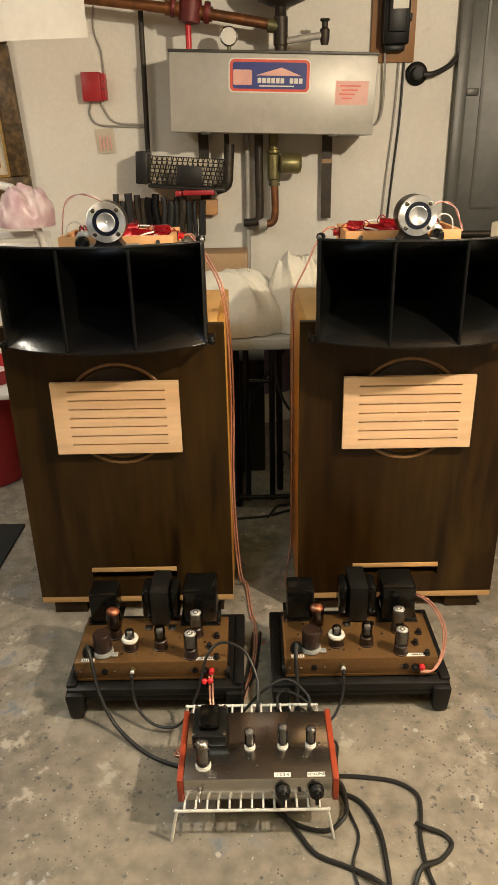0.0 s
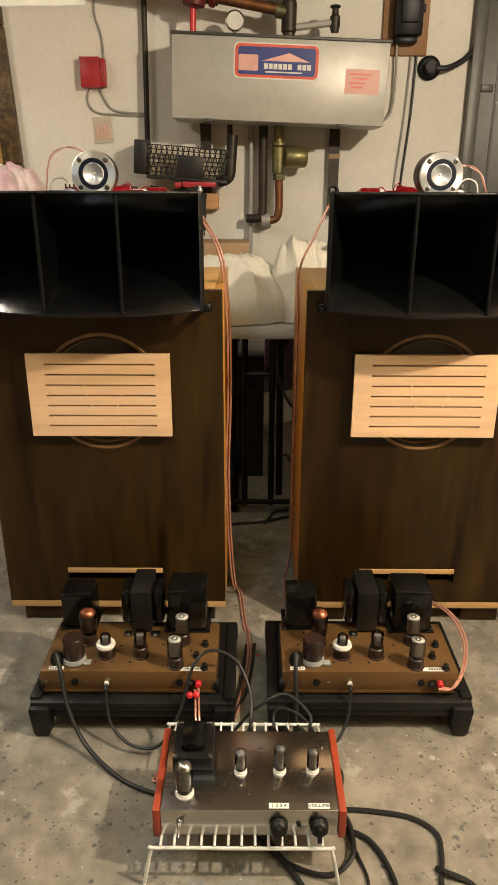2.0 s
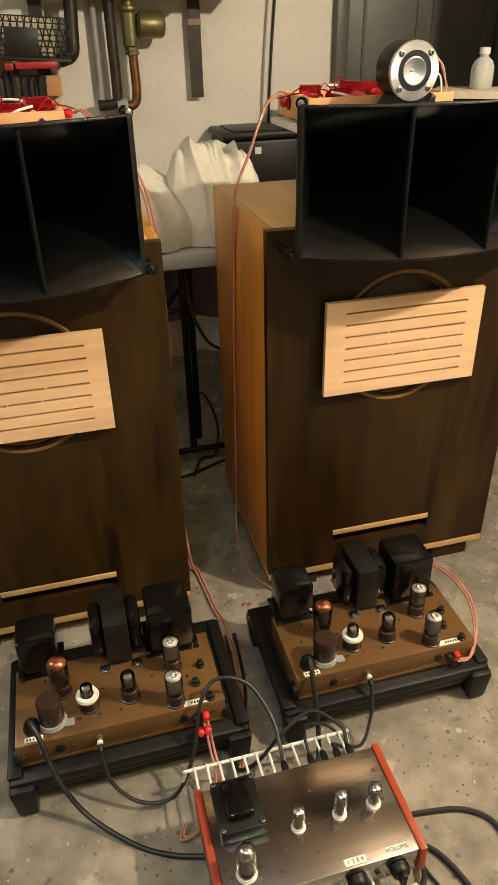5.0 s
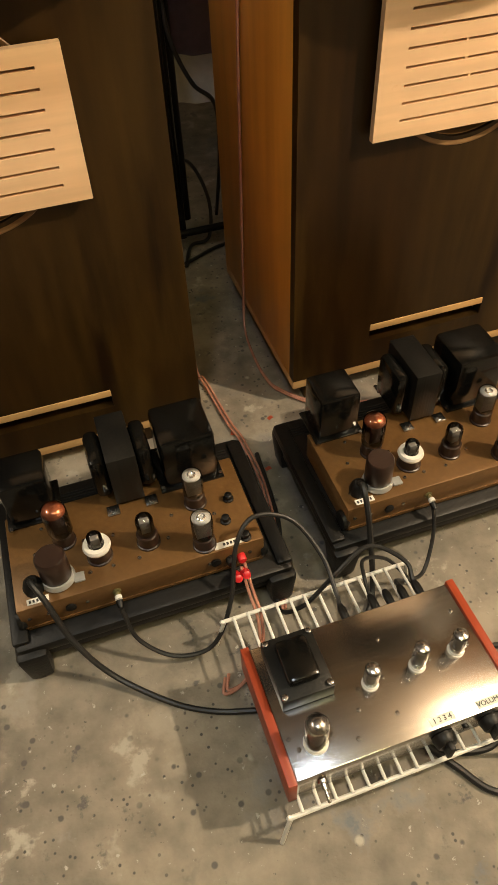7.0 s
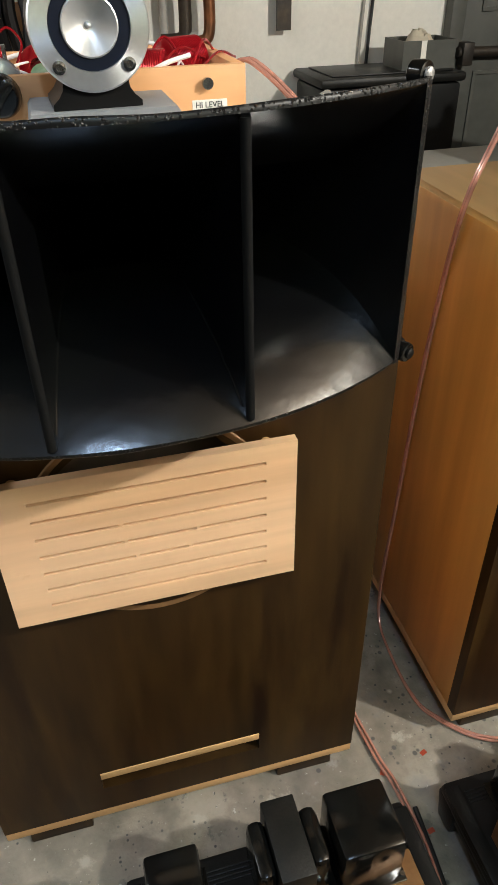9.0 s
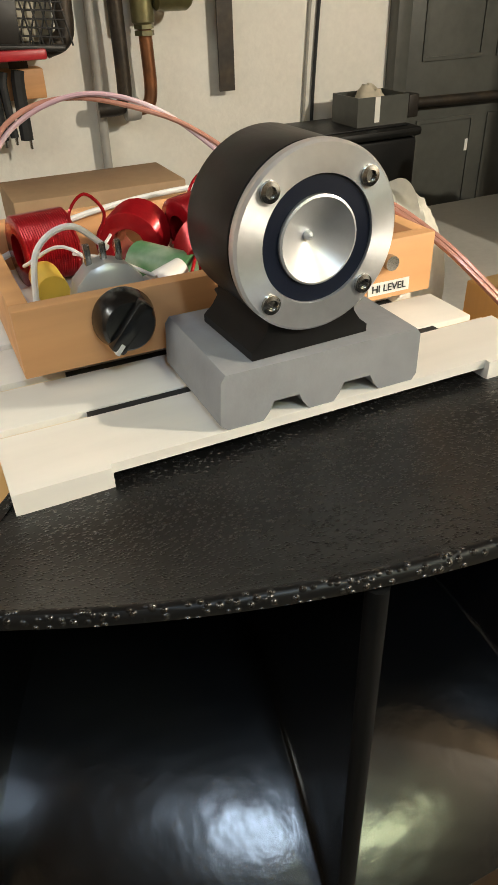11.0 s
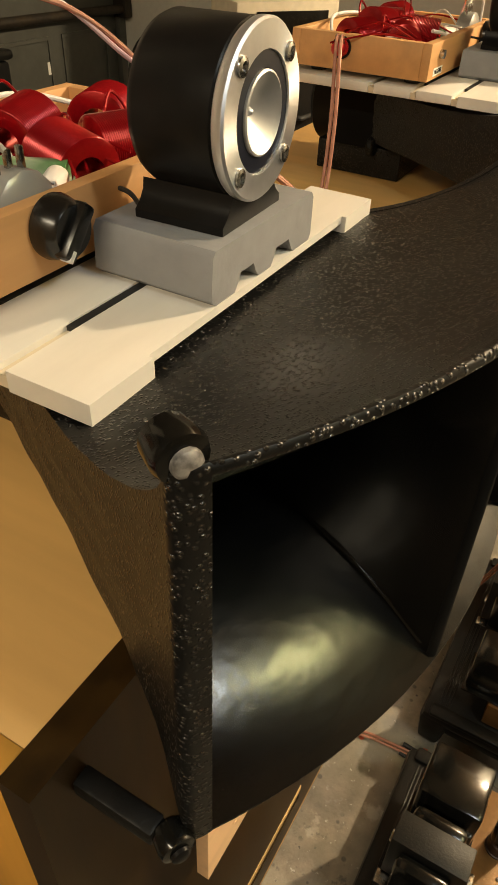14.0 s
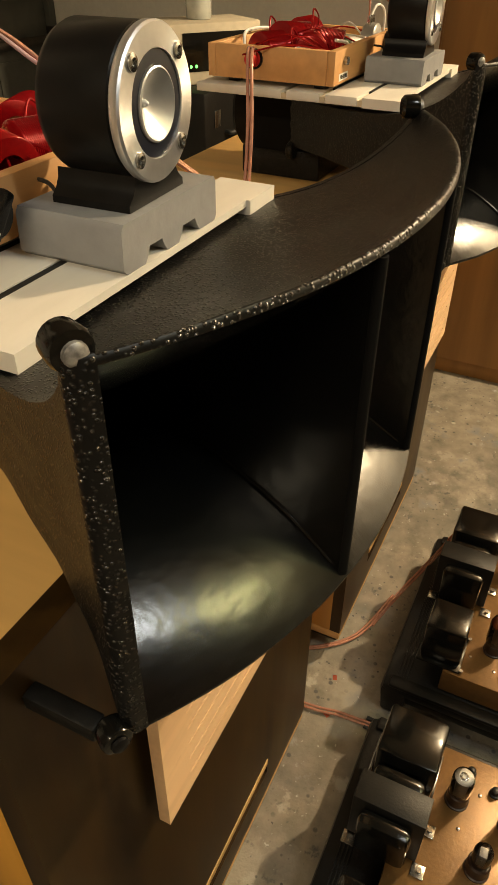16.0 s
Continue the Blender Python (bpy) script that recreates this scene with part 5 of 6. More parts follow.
# ---- heater control box and pipes on the back wall ----
e = thing("heater_box", pose(0.121, 3.382, 1.512, 0, 2.05, 0), "grey steel heater control box with a blue and red sticker", "heater box")
part("body", boxes((-0.441, 0.441, 0, 0.255, -0.157, 0.150), bevel=0.004), M["boxm"], e)
part("lid", boxes((-0.446, 0.446, -0.006, 0.260, 0.150, 0.161), bevel=0.002), M["boxtop"], e, "dark steel lid")


def rounded(bm, x0, x1, z0, z1, r, y0, y1, n=6):
    out = []
    for cx, cz, a0 in ((x1 - r, z1 - r, 0), (x0 + r, z1 - r, 90), (x0 + r, z0 + r, 180), (x1 - r, z0 + r, 270)):
        out += [(cx + r * math.cos(radians(a0 + 90 * k / n)), cz + r * math.sin(radians(a0 + 90 * k / n))) for k in range(n + 1)]
    return prism(bm, out, y0, y1)


st = part("sticker", rounded(bmesh.new(), -0.190, 0.160, 0.001, 0.132, 0.022, -0.0008, -0.0001), M["paper"], e, "rounded white sticker")
part("border", rounded(bmesh.new(), -0.184, 0.154, 0.006, 0.127, 0.020, -0.0014, -0.0009), M["sred"], st, "orange-red border")
part("field", rounded(bmesh.new(), -0.172, 0.142, 0.016, 0.117, 0.012, -0.0022, -0.0016), M["sblue"], st, "blue field")
part("mountain", prism(bmesh.new(), [(-0.075, 0.067), (0.120, 0.067), (0.035, 0.098)], -0.0030, -0.0024), M["pinkp"], st, "pale red triangle")
part("emblem", rounded(bmesh.new(), -0.170, -0.090, 0.030, 0.088, 0.006, -0.0030, -0.0024), M["pinkp"], st, "pale pink emblem")
for k in range(10):
    if k != 6:
        part("bar", boxes((-0.066 + k * 0.0195, -0.0505 + k * 0.0195, -0.0031, -0.0024, 0.038, 0.058)), M["paper"], st)
part("bar", boxes((-0.060, 0.090, -0.0031, -0.0024, 0.025, 0.030)), M["paper"], st)
lb = part("notice", boxes((0.268, 0.408, -0.0009, -0.0002, -0.040, 0.052)), M["pinkp"], e, "faded pink printed notice")
for k in range(4):
    part("bar", boxes((0.285 + 0.01 * (k % 2), 0.375 - 0.012 * k, -0.0016, -0.0011, 0.030 - 0.016 * k, 0.036 - 0.016 * k)), M["sred"], lb)
for x in (-0.31, 0.245):
    part("latch", boxes((x, x + 0.045, -0.008, 0.02, -0.166, -0.154), bevel=0.002), M["boxtop"], e, "dark latch under the box")

for x0, z0, h in ((-0.225, 1.04, 0.33), (0.362, 0.971, 0.41)):
    own("hanger_strap", boxes((x0, x0 + 0.048, WALL_Y - 0.045, WALL_Y - 0.038, z0, z0 + h), (x0 + 0.01, x0 + 0.038, WALL_Y - 0.040, WALL_Y + 0.001, z0 + h - 0.03, z0 + h - 0.01)), M["iron"], Matrix(), "flat black iron strap carrying the heater box", "strap", "iron straps")
own("tape_band", boxes((0.360, 0.412, WALL_Y - 0.0465, WALL_Y - 0.0455, 1.222, 1.242)), M["cardboard"], Matrix(), "beige tape band on the iron strap", "tape")

PY = 3.50
e = thing("copper_pipe", pose(0, PY, 0), "aged copper heating pipe along the wall", "pipe")
part("run", tube(bmesh.new(), [(-2.0, 0.03, 2.02), (-1.2, 0.02, 1.965), (-0.66, 0, 1.895), (-0.24, 0, 1.842), (0.02, 0, 1.800), (0.125, 0, 1.782)], 0.022, 14, 6), M["copper"], e)
part("coupling", rod(bmesh.new(), (-0.33, 0, 1.855), (-0.13, 0, 1.825), 0.029, 16), M["copper"], e)
e = thing("red_valve", pose(-0.225, PY, 1.845), "dark red painted valve on the copper pipe", "valve")
part("body", lathe(bmesh.new(), [(0.02, -0.055), (0.046, -0.048), (0.052, 0), (0.046, 0.042), (0.03, 0.05), (0.03, 0.10)], pose(0, 0, 0, 0, 8, 0), 20), M["valve"], e)
part("flange", lathe(bmesh.new(), [(0.040, -0.012), (0.044, 0), (0.040, 0.012)], pose(0.072, 0, -0.012, 0, 98, 0), 20), M["valve"], e)
part("flange", lathe(bmesh.new(), [(0.036, -0.010), (0.040, 0), (0.036, 0.010)], pose(-0.072, 0, 0.010, 0, 98, 0), 20), M["valve"], e)
part("stem", rod(bmesh.new(), (-0.012, 0.01, -0.05), (-0.014, 0.01, -0.175), 0.013, 12), M["red"], e, "bright red stem")
e = thing("pressure_gauge", pose(-0.063, 3.487, 1.742), "round steel pressure gauge with a pale dial", "gauge")
part("case", lathe(bmesh.new(), [(0.036, -0.02), (0.039, -0.018), (0.039, 0.006), (0.035, 0.008), (0.034, 0.004), (0, 0.004)], pose(0, 0, 0, 90, 0, 0), 32), M["chrome"], e)
part("dial", lathe(bmesh.new(), [(0.033, 0.0045), (0.033, 0.0052), (0, 0.0052)], pose(0, 0, 0, 90, 0, 0), 32), M["paper"], e, "pale dial")
part("stem", rod(bmesh.new(), (0, 0, -0.038), (0, 0.005, -0.078), 0.008, 10), M["brass"], e)
e = thing("pipe_fitting", pose(0.16, PY, 1.76), "dark iron tee fitting with a grey branch pipe and valve", "pipe fitting")
part("tee", lathe(bmesh.new(), [(0.026, -0.090), (0.026, -0.06), (0.031, -0.055), (0.031, 0.05), (0.026, 0.055), (0.020, 0.10)], pose(0, 0, 0), 18), M["iron"], e)
part("arm", rod(bmesh.new(), (-0.055, 0, 0.022), (0, 0, 0.012), 0.028, 16), M["brass"], e)
part("branch", rod(bmesh.new(), (0.02, 0, -0.040), (0.175, 0, -0.022), 0.014, 12), M["greypipe"], e, "pale grey branch pipe")
part("branch_valve", lathe(bmesh.new(), [(0.016, -0.045), (0.021, -0.02), (0.021, 0.012), (0.013, 0.02), (0.013, 0.04), (0.022, 0.045), (0.020, 0.052)], pose(0.190, 0, -0.012), 16), M["iron"], e, "dark valve")
own("expansion_tank", lathe(bmesh.new(), [(0, 0.0), (0.05, 0.006), (0.10, 0.026), (0.132, 0.065), (0.135, 0.12), (0.135, 0.34), (0.10, 0.40), (0, 0.41)], pose(0.165, PY, 1.845), 36), M["iron"], Matrix(), "dark round expansion tank on the pipe fitting", "tank")
cable("wall_pipe", [(-0.455, 3.655, 2.39), (-0.458, 3.655, 1.8), (-0.468, 3.655, 1.30), (-0.47, 3.64, 1.20)], 0.012, M["iron"], "thin dark vertical pipe on the wall", "pipe", 10, 4)
cable("wall_pipe", [(0.005, 3.655, 1.36), (0.004, 3.655, 1.1), (0.0, 3.655, 0.70)], 0.013, M["greypipe"], "pale vertical pipe on the wall", "pipe", 10, 3)
cable("wall_pipe", [(-0.090, 3.60, 1.36), (-0.088, 3.60, 1.24), (-0.092, 3.585, 1.16)], 0.012, M["iron"], "short dark pipe under the heater box", "pipe", 10, 4)
e = thing("gas_valve", pose(0.145, 3.60, 1.20), "dull green brass gas valve with copper and iron pipes", "gas valve")
part("riser", tube(bmesh.new(), [(-0.085, 0, 0.155), (-0.085, 0, 0.0), (-0.085, 0, -0.20), (-0.10, 0, -0.235), (-0.16, 0.01, -0.24)], 0.020, 12, 6), M["iron"], e)
part("body", lathe(bmesh.new(), [(0.024, -0.06), (0.030, -0.055), (0.030, 0.05), (0.024, 0.055), (0.034, 0.060), (0.034, 0.072), (0.022, 0.075), (0.022, 0.155)], pose(-0.015, -0.005, 0.015), 18), M["brass"], e)
part("head", lathe(bmesh.new(), [(0.034, 0.0), (0.044, 0.008), (0.046, 0.03), (0.044, 0.09), (0.036, 0.10), (0.02, 0.104)], pose(0.012, -0.02, 0.028, 0, 92, 0), 24), M["brass"], e, "round green-brass regulator head")
part("drop_pipe", tube(bmesh.new(), [(-0.012, 0, -0.045), (-0.010, 0, -0.12), (-0.010, 0, -0.20), (-0.022, 0, -0.238), (-0.06, 0, -0.248)], 0.018, 12, 6), M["copper"], e, "copper drop pipe with an elbow")
for z in (-0.050, -0.065, 0.062):
    part("nut", lathe(bmesh.new(), [(0.027, -0.006), (0.027, 0.006)], pose(-0.013, -0.002, z), 6), M["brass"], e)
part("elbow", lathe(bmesh.new(), [(0.028, -0.02), (0.030, 0), (0.028, 0.02)], pose(-0.07, 0, -0.245, 0, 90, 0), 16), M["greypipe"], e)

# perforated burner guard
e = thing("burner_guard", pose(-0.29, 3.56, 1.20, 0, 4, 0), "black perforated metal burner guard on the wall", "guard")
part("end_plate", boxes((-0.222, -0.165, -0.060, 0.085, -0.060, 0.080), bevel=0.006), M["mesh"], e)
part("end_elbow", tube(bmesh.new(), [(0.205, 0.0, 0.13), (0.205, -0.005, 0.03), (0.200, -0.01, -0.045), (0.150, -0.01, -0.072)], 0.024, 12, 6), M["iron"], e, "black pipe elbow")
bm = bmesh.new()
for k in range(31):
    x = -0.165 + k * 0.0118
    rod(bm, (x, -0.055, 0.064), (x + 0.035 * (1 if k % 2 else -1), -0.055, -0.062), 0.0024, 5)
for k in range(8):
    z = 0.064 - k * 0.018
    rod(bm, (-0.167, -0.0555, z), (0.195, -0.0555, z), 0.0022, 5)
tagged(part("perforated_face", bm, M["mesh"], e), kind="stuff")
part("rear_plate", boxes((-0.165, 0.19, 0.06, 0.066, -0.058, 0.062)), M["linen"], e, "pale reflector behind the face")
part("trough", boxes((-0.165, 0.195, -0.055, 0.066, -0.075, -0.062), bevel=0.004), M["mesh"], e)
part("dark_cover", boxes((-0.03, 0.085, -0.062, -0.057, -0.06, 0.030), bevel=0.002), M["mesh"], e)
own("red_brush", boxes((-0.30, -0.15, 3.50, 3.535, 1.098, 1.122), (-0.335, -0.305, 3.50, 3.53, 1.095, 1.120), bevel=0.006), M["redbox"], Matrix(), "red plastic brush tucked under the burner guard", "brush")

# tool rail
e = thing("tool_rail", pose(-0.30, 3.62, 1.035), "wooden rail full of hanging hand tools", "tool rack")
part("board", boxes((-0.42, 0.155, 0.0, 0.068, -0.035, 0.035), bevel=0.003), M["pine"], e, "plain wooden rail")
rnd = random.Random(11)
for k in range(14):
    x = -0.33 + k * 0.032 + rnd.uniform(-0.006, 0.006)
    r = rnd.uniform(0.010, 0.019)
    top = rnd.uniform(0.03, 0.075)
    kind = rnd.choice(("black", "rubber", "iron", "rubber"))
    t = part("tool", tube(bmesh.new(), [(x, -0.022, top), (x + rnd.uniform(-0.008, 0.008), -0.024, 0.0), (x + rnd.uniform(-0.012, 0.012), -0.022, -0.10 - rnd.uniform(0, 0.03))], r, 8, 4), M[kind], e, "dark tool handle")
    part("shank", rod(bmesh.new(), (x, -0.022, -0.10), (x, -0.02, -0.135 - rnd.uniform(0, 0.02)), 0.004, 6), M["chrome"], t)

# electrics
own("backing_board", boxes((0.578, 0.776, WALL_Y - 0.019, WALL_Y - 0.0005, 1.645, 2.15), bevel=0.002), M["plywall"], Matrix(), "brown wooden backing board on the wall", "board")
e = thing("switch_box", pose(0.675, WALL_Y - 0.0195, 1.80), "black metal switch box with a white label", "switch box")
part("body", boxes((-0.055, 0.058, -0.085, 0, -0.090, 0.14), bevel=0.006), M["black"], e)
part("cover", boxes((-0.038, 0.042, -0.096, -0.0855, -0.045, 0.13), bevel=0.006), M["blackp"], e)
part("label_plate", boxes((-0.022, 0.046, -0.0975, -0.0965, 0.042, 0.088)), M["paper"], e, "white label")
part("lower_box", boxes((-0.048, 0.045, -0.060, -0.001, -0.115, -0.0905), bevel=0.003), M["black"], e)
part("lever", boxes((0.058, 0.072, -0.06, -0.035, 0.0, 0.03), bevel=0.003), M["black"], e)
e = thing("wall_plug", pose(0.795, WALL_Y - 0.001, 1.597), "large round black mains plug in a wall socket", "plug")
part("socket", lathe(bmesh.new(), [(0.050, 0), (0.050, 0.012), (0.042, 0.020), (0.030, 0.022)], pose(0, 0, 0, 90, 0, 0), 28), M["blackp"], e)
part("plug", lathe(bmesh.new(), [(0.028, 0.022), (0.030, 0.045), (0.024, 0.055), (0.014, 0.057)], pose(0, 0, 0, 90, 0, 0), 24), M["rubber"], e)
cable("appliance_cord", [(0.815, 3.635, 1.592), (0.86, 3.64, 1.592), (0.91, 3.655, 1.610), (0.955, 3.66, 1.640), (0.985, 3.66, 1.70), (0.99, 3.665, 1.9), (0.99, 3.67, 2.38)], 0.012, M["cable"], "thick black appliance cord from the plug", "cable")
cable("wall_cable", [(0.735, 3.680, 1.66), (0.728, 3.682, 1.4), (0.705, 3.682, 1.1), (0.69, 3.68, 0.80), (0.69, 3.68, 0.3)], 0.0055, M["cable"], "black cable clipped down the wall")
cable("wall_cable", [(0.712, 3.682, 1.66), (0.700, 3.683, 1.4), (0.675, 3.683, 1.1), (0.66, 3.68, 0.80), (0.66, 3.68, 0.3)], 0.0050, M["cable2"], "grey cable clipped down the wall")
cable("wall_cable", [(0.640, 3.655, 1.69), (0.645, 3.66, 1.55), (0.640, 3.665, 1.44), (0.615, 3.665, 1.39), (0.56, 3.655, 1.375)], 0.0055, M["cable2"], "grey cable from switch box to heater box")
e = thing("alarm_box", pose(-0.693, WALL_Y, 1.572), "small red metal control box on the wall", "control box")
part("body", boxes((-0.056, 0.030, -0.055, 0, -0.060, 0.060), bevel=0.002), M["redbox"], e)
part("side_cover", boxes((0.030, 0.052, -0.048, -0.001, -0.056, 0.054), bevel=0.002), M["redbox"], e)
for z in (-0.03, -0.01, 0.02):
    part("screw", rod(bmesh.new(), (0.044, -0.048, z), (0.044, -0.051, z), 0.004, 8), M["chrome"], e)
cable("wall_cable", [(-0.650, 3.683, 1.63), (-0.655, 3.684, 1.72), (-0.680, 3.685, 1.82), (-0.66, 3.686, 2.0), (-0.66, 3.686, 2.39)], 0.0045, M["cable2"], "thin grey cable to the red box")
cable("wall_cable", [(-0.720, 3.68, 1.512), (-0.735, 3.683, 1.46), (-0.70, 3.684, 1.415), (-0.60, 3.684, 1.405), (-0.478, 3.68, 1.400)], 0.005, M["cable2"], "thin pale cable under the red box")
cable("wall_cable", [(-0.675, 3.68, 1.512), (-0.655, 3.683, 1.46), (-0.610, 3.684, 1.42), (-0.478, 3.68, 1.408)], 0.005, M["cable2"], "thin pale cable under the red box")
e = thing("paper_tag", pose(-0.672, WALL_Y - 0.006, 1.342, 0, -3, 0), "cream printed tag hanging on the wall", "tag")
part("sheet", slab(lambda u, v: (u, -0.004 * math.sin(9 * u), v), lambda u, v: (u, -0.004 * math.sin(9 * u) + 0.0008, v), steps(-0.045, 0.043, 8), steps(-0.055, 0.055, 2)), M["linen"], e)
for k in range(4):
    part("bar", boxes((-0.028 + 0.016 * k, -0.020 + 0.016 * k, -0.0055, -0.0048, -0.04, 0.025 - 0.01 * (k % 2))), M["pinkp"], e)

# sheet hanging at the upper left, picture, door
own("hanging_sheet", slab(lambda u, v: (u, 0.012 * math.sin(13 * u + 2 * v), v + 0.03 * u * (1 if v < 0.05 else 0)), lambda u, v: (u, 0.012 * math.sin(13 * u + 2 * v) + 0.0012, v + 0.03 * u * (1 if v < 0.05 else 0)), steps(-0.185, 0.135, 18), steps(0.0, 0.73, 8)), M["paper"], pose(-0.682, 2.86, 1.668), "plain white paper sheet hanging from the ceiling", "paper sheet")
e = thing("picture_frame", pose(-1.045, WALL_Y - 0.006, 1.108, 0, -2.5, 0), "framed picture in a dark gilt wooden frame", "picture")
W, Hh, b = 0.66, 0.735, 0.088
for nm, r in (("rail", (-W, 0, -0.045, 0, 0, b)), ("rail", (-W, 0, -0.045, 0, Hh - b, Hh)), ("stile", (-b, 0, -0.0455, -0.0005, b, Hh - b)), ("stile", (-W, -W + b, -0.0455, -0.0005, b, Hh - b))):
    part(nm, boxes(r, bevel=0.010), M["bronze_frame"], e)
part("beading", boxes((-b - 0.012, -b, -0.038, -0.012, b, Hh - b), (-W + b, -W + b + 0.012, -0.038, -0.012, b, Hh - b), (-W + b, -b, -0.0375, -0.0125, b, b + 0.012), (-W + b, -b, -0.0375, -0.0125, Hh - b - 0.012, Hh - b)), M["gilt"], e, "gilt beading")
part("mount", boxes((-W + b, -b, -0.020, -0.015, b, Hh - b)), M["linen"], e, "cream mount")
part("canvas", boxes((-W + b + 0.045, -b - 0.045, -0.0245, -0.0205, b + 0.045, Hh - b - 0.045)), M["canvas"], e, "reddish-brown painted canvas")

e = thing("door_1", pose(0.972, WALL_Y, 0), "dark grey painted panelled door with a bar", "door", kind="structure")
part("door_leaf", boxes((0.055, 0.735, -0.030, -0.001, 0.005, 2.04), bevel=0.003), M["door"], e)
part("jamb", boxes((0.0, 0.052, -0.050, -0.001, 0, 2.10), bevel=0.003), M["door"], e)
part("jamb", boxes((0.738, 0.776, -0.050, -0.001, 0, 2.10), bevel=0.003), M["door"], e)
for z0, z1 in ((0.12, 0.82), (1.00, 1.95)):
    for x0, x1 in ((0.12, 0.37), (0.43, 0.68)):
        part("panel_bead", boxes((x0, x1, -0.036, -0.0305, z0, z0 + 0.012), (x0, x1, -0.036, -0.0305, z1 - 0.012, z1), (x0, x0 + 0.012, -0.0358, -0.0305, z0 + 0.012, z1 - 0.012), (x1 - 0.012, x1, -0.0358, -0.0305, z0 + 0.012, z1 - 0.012)), M["door"], e)
part("security_bar", rod(bmesh.new(), (0.03, -0.065, 0.885), (0.765, -0.065, 0.875), 0.016, 12), M["iron"], e, "dark iron locking bar")
for x in (0.06, 0.750):
    part("bar_bracket", boxes((x - 0.02, x + 0.02, -0.09, -0.030, 0.845, 0.915), bevel=0.004), M["iron"], e)
part("latch", boxes((0.055, 0.11, -0.042, -0.030, 1.50, 1.53), bevel=0.003), M["door"], e)
part("white_tag", boxes((0.345, 0.362, -0.0315, -0.0305, 0.70, 0.74)), M["paper"], e, "small white paper tag")

# ---- table between and behind the cabinets, with what lies on it ----
e = thing("folding_table", pose(0.25, 2.45, 0), "grey plastic folding table with black tube legs", "table")
part("tabletop", boxes((-0.95, 0.95, 0.0, 0.75, 0.640, 0.684), bevel=0.010), M["table"], e)
for x in (-0.30, 0.30):
    for y in (0.06, 0.68):
        part("leg", rod(bmesh.new(), (x, y, 0.02), (x, y, 0.640), 0.014, 12), M["black"], e)
    part("foot_rail", rod(bmesh.new(), (x, 0.02, 0.016), (x, 0.74, 0.016), 0.014, 12), M["black"], e)
part("stretcher", rod(bmesh.new(), (-0.30, 0.02, 0.045), (0.30, 0.02, 0.045), 0.010, 12), M["black"], e, "black cross bar near the floor")
for x in (-0.262, -0.168):
    part("leg", rod(bmesh.new(), (x, 0.03, 0.03), (x, 0.03, 0.640), 0.011, 12), M["gloss"], e, "glossy black folding leg tube")
part("stretcher", rod(bmesh.new(), (-0.262, 0.03, 0.517), (-0.168, 0.03, 0.517), 0.007, 10), M["gloss"], e, "glossy black cross tube")
part("leg", rod(bmesh.new(), (-0.135, 0.12, 0.03), (-0.14, 0.10, 0.640), 0.013, 12), M["black"], e)
part("brace", rod(bmesh.new(), (-0.28, 0.30, 0.30), (-0.10, 0.12, 0.64), 0.008, 10), M["black"], e)


def lump(x0, x1, y0, y1, z0, h, seed, n=64, fold=0.03, lean=0.6):
    """A heap of soft cloth: a rounded, sagging sheet with slanting folds, closed below."""
    o = Vector((seed * 3.1, seed * 1.7, seed))

    def top(u, v):
        a, b = 2 * u - 1, 2 * v - 1
        # square to disc, so that the outline is round and uneven
        p, q = a * math.sqrt(1 - b * b / 2), b * math.sqrt(1 - a * a / 2)
        ang, rad = math.atan2(q, p), min(1.0, math.hypot(p, q))
        edge = 1 + 0.16 * noise.noise(Vector((math.cos(ang) * 1.3, math.sin(ang) * 1.3, seed)))
        px, py = p * edge, q * edge
        w = Vector((px * 1.1, py * 1.1, 0)) + o
        wide = noise.noise(w * 1.1)
        s_ = px * math.cos(lean) + py * math.sin(lean) + 0.25 * noise.noise(w * 1.6)
        crease = 1 - abs(noise.noise(Vector((s_ * 4.2, 0.7 * py, seed))))
        fine = 1 - abs(noise.noise(Vector((s_ * 9.0, 1.6 * px, seed + 4))))
        dome = max(0.0, 1 - rad ** 2.6) ** 0.55
        bulge = 1 + 0.10 * math.sin(math.pi * dome)
        z = h * dome * (0.88 + 0.22 * wide) + fold * (crease - 0.75) * (0.4 + dome) + 0.35 * fold * (fine - 0.75) * dome
        return ((x0 + x1) / 2 + (x1 - x0) / 2 * px * bulge, (y0 + y1) / 2 + (y1 - y0) / 2 * py * bulge, z0 + 0.003 + max(0.0, z))
    return slab(top, lambda u, v: (x0 + (x1 - x0) * (0.3 + 0.4 * u), y0 + (y1 - y0) * (0.3 + 0.4 * v), z0), steps(0, 1, n), steps(0, 1, n))


own("white_cloth", lump(-0.30, 0.19, 2.45, 2.87, 0.684, 0.205, 1.0, fold=0.045), M["cloth"], Matrix(), "crumpled white cotton cloth heaped on the table", "cloth")
own("white_cloth", lump(0.06, 0.34, 2.47, 2.78, 0.684, 0.285, 4.3, fold=0.05, lean=0.2), M["cloth"], Matrix(), "tall bunched white cloth on the table", "cloth")
own("white_cloth", lump(-0.55, -0.15, 2.50, 2.85, 0.684, 0.10, 7.3), M["cloth"], Matrix(), "crumpled white cotton cloth heaped on the table", "cloth")
e = thing("black_trunk", pose(0.67, 3.40, 0.505), "black equipment trunk with a dusty rim on a dark crate", "trunk")
part("body", boxes((-0.235, 0.235, 0, 0.26, 0.0, 0.325), bevel=0.012), M["blackp"], e)
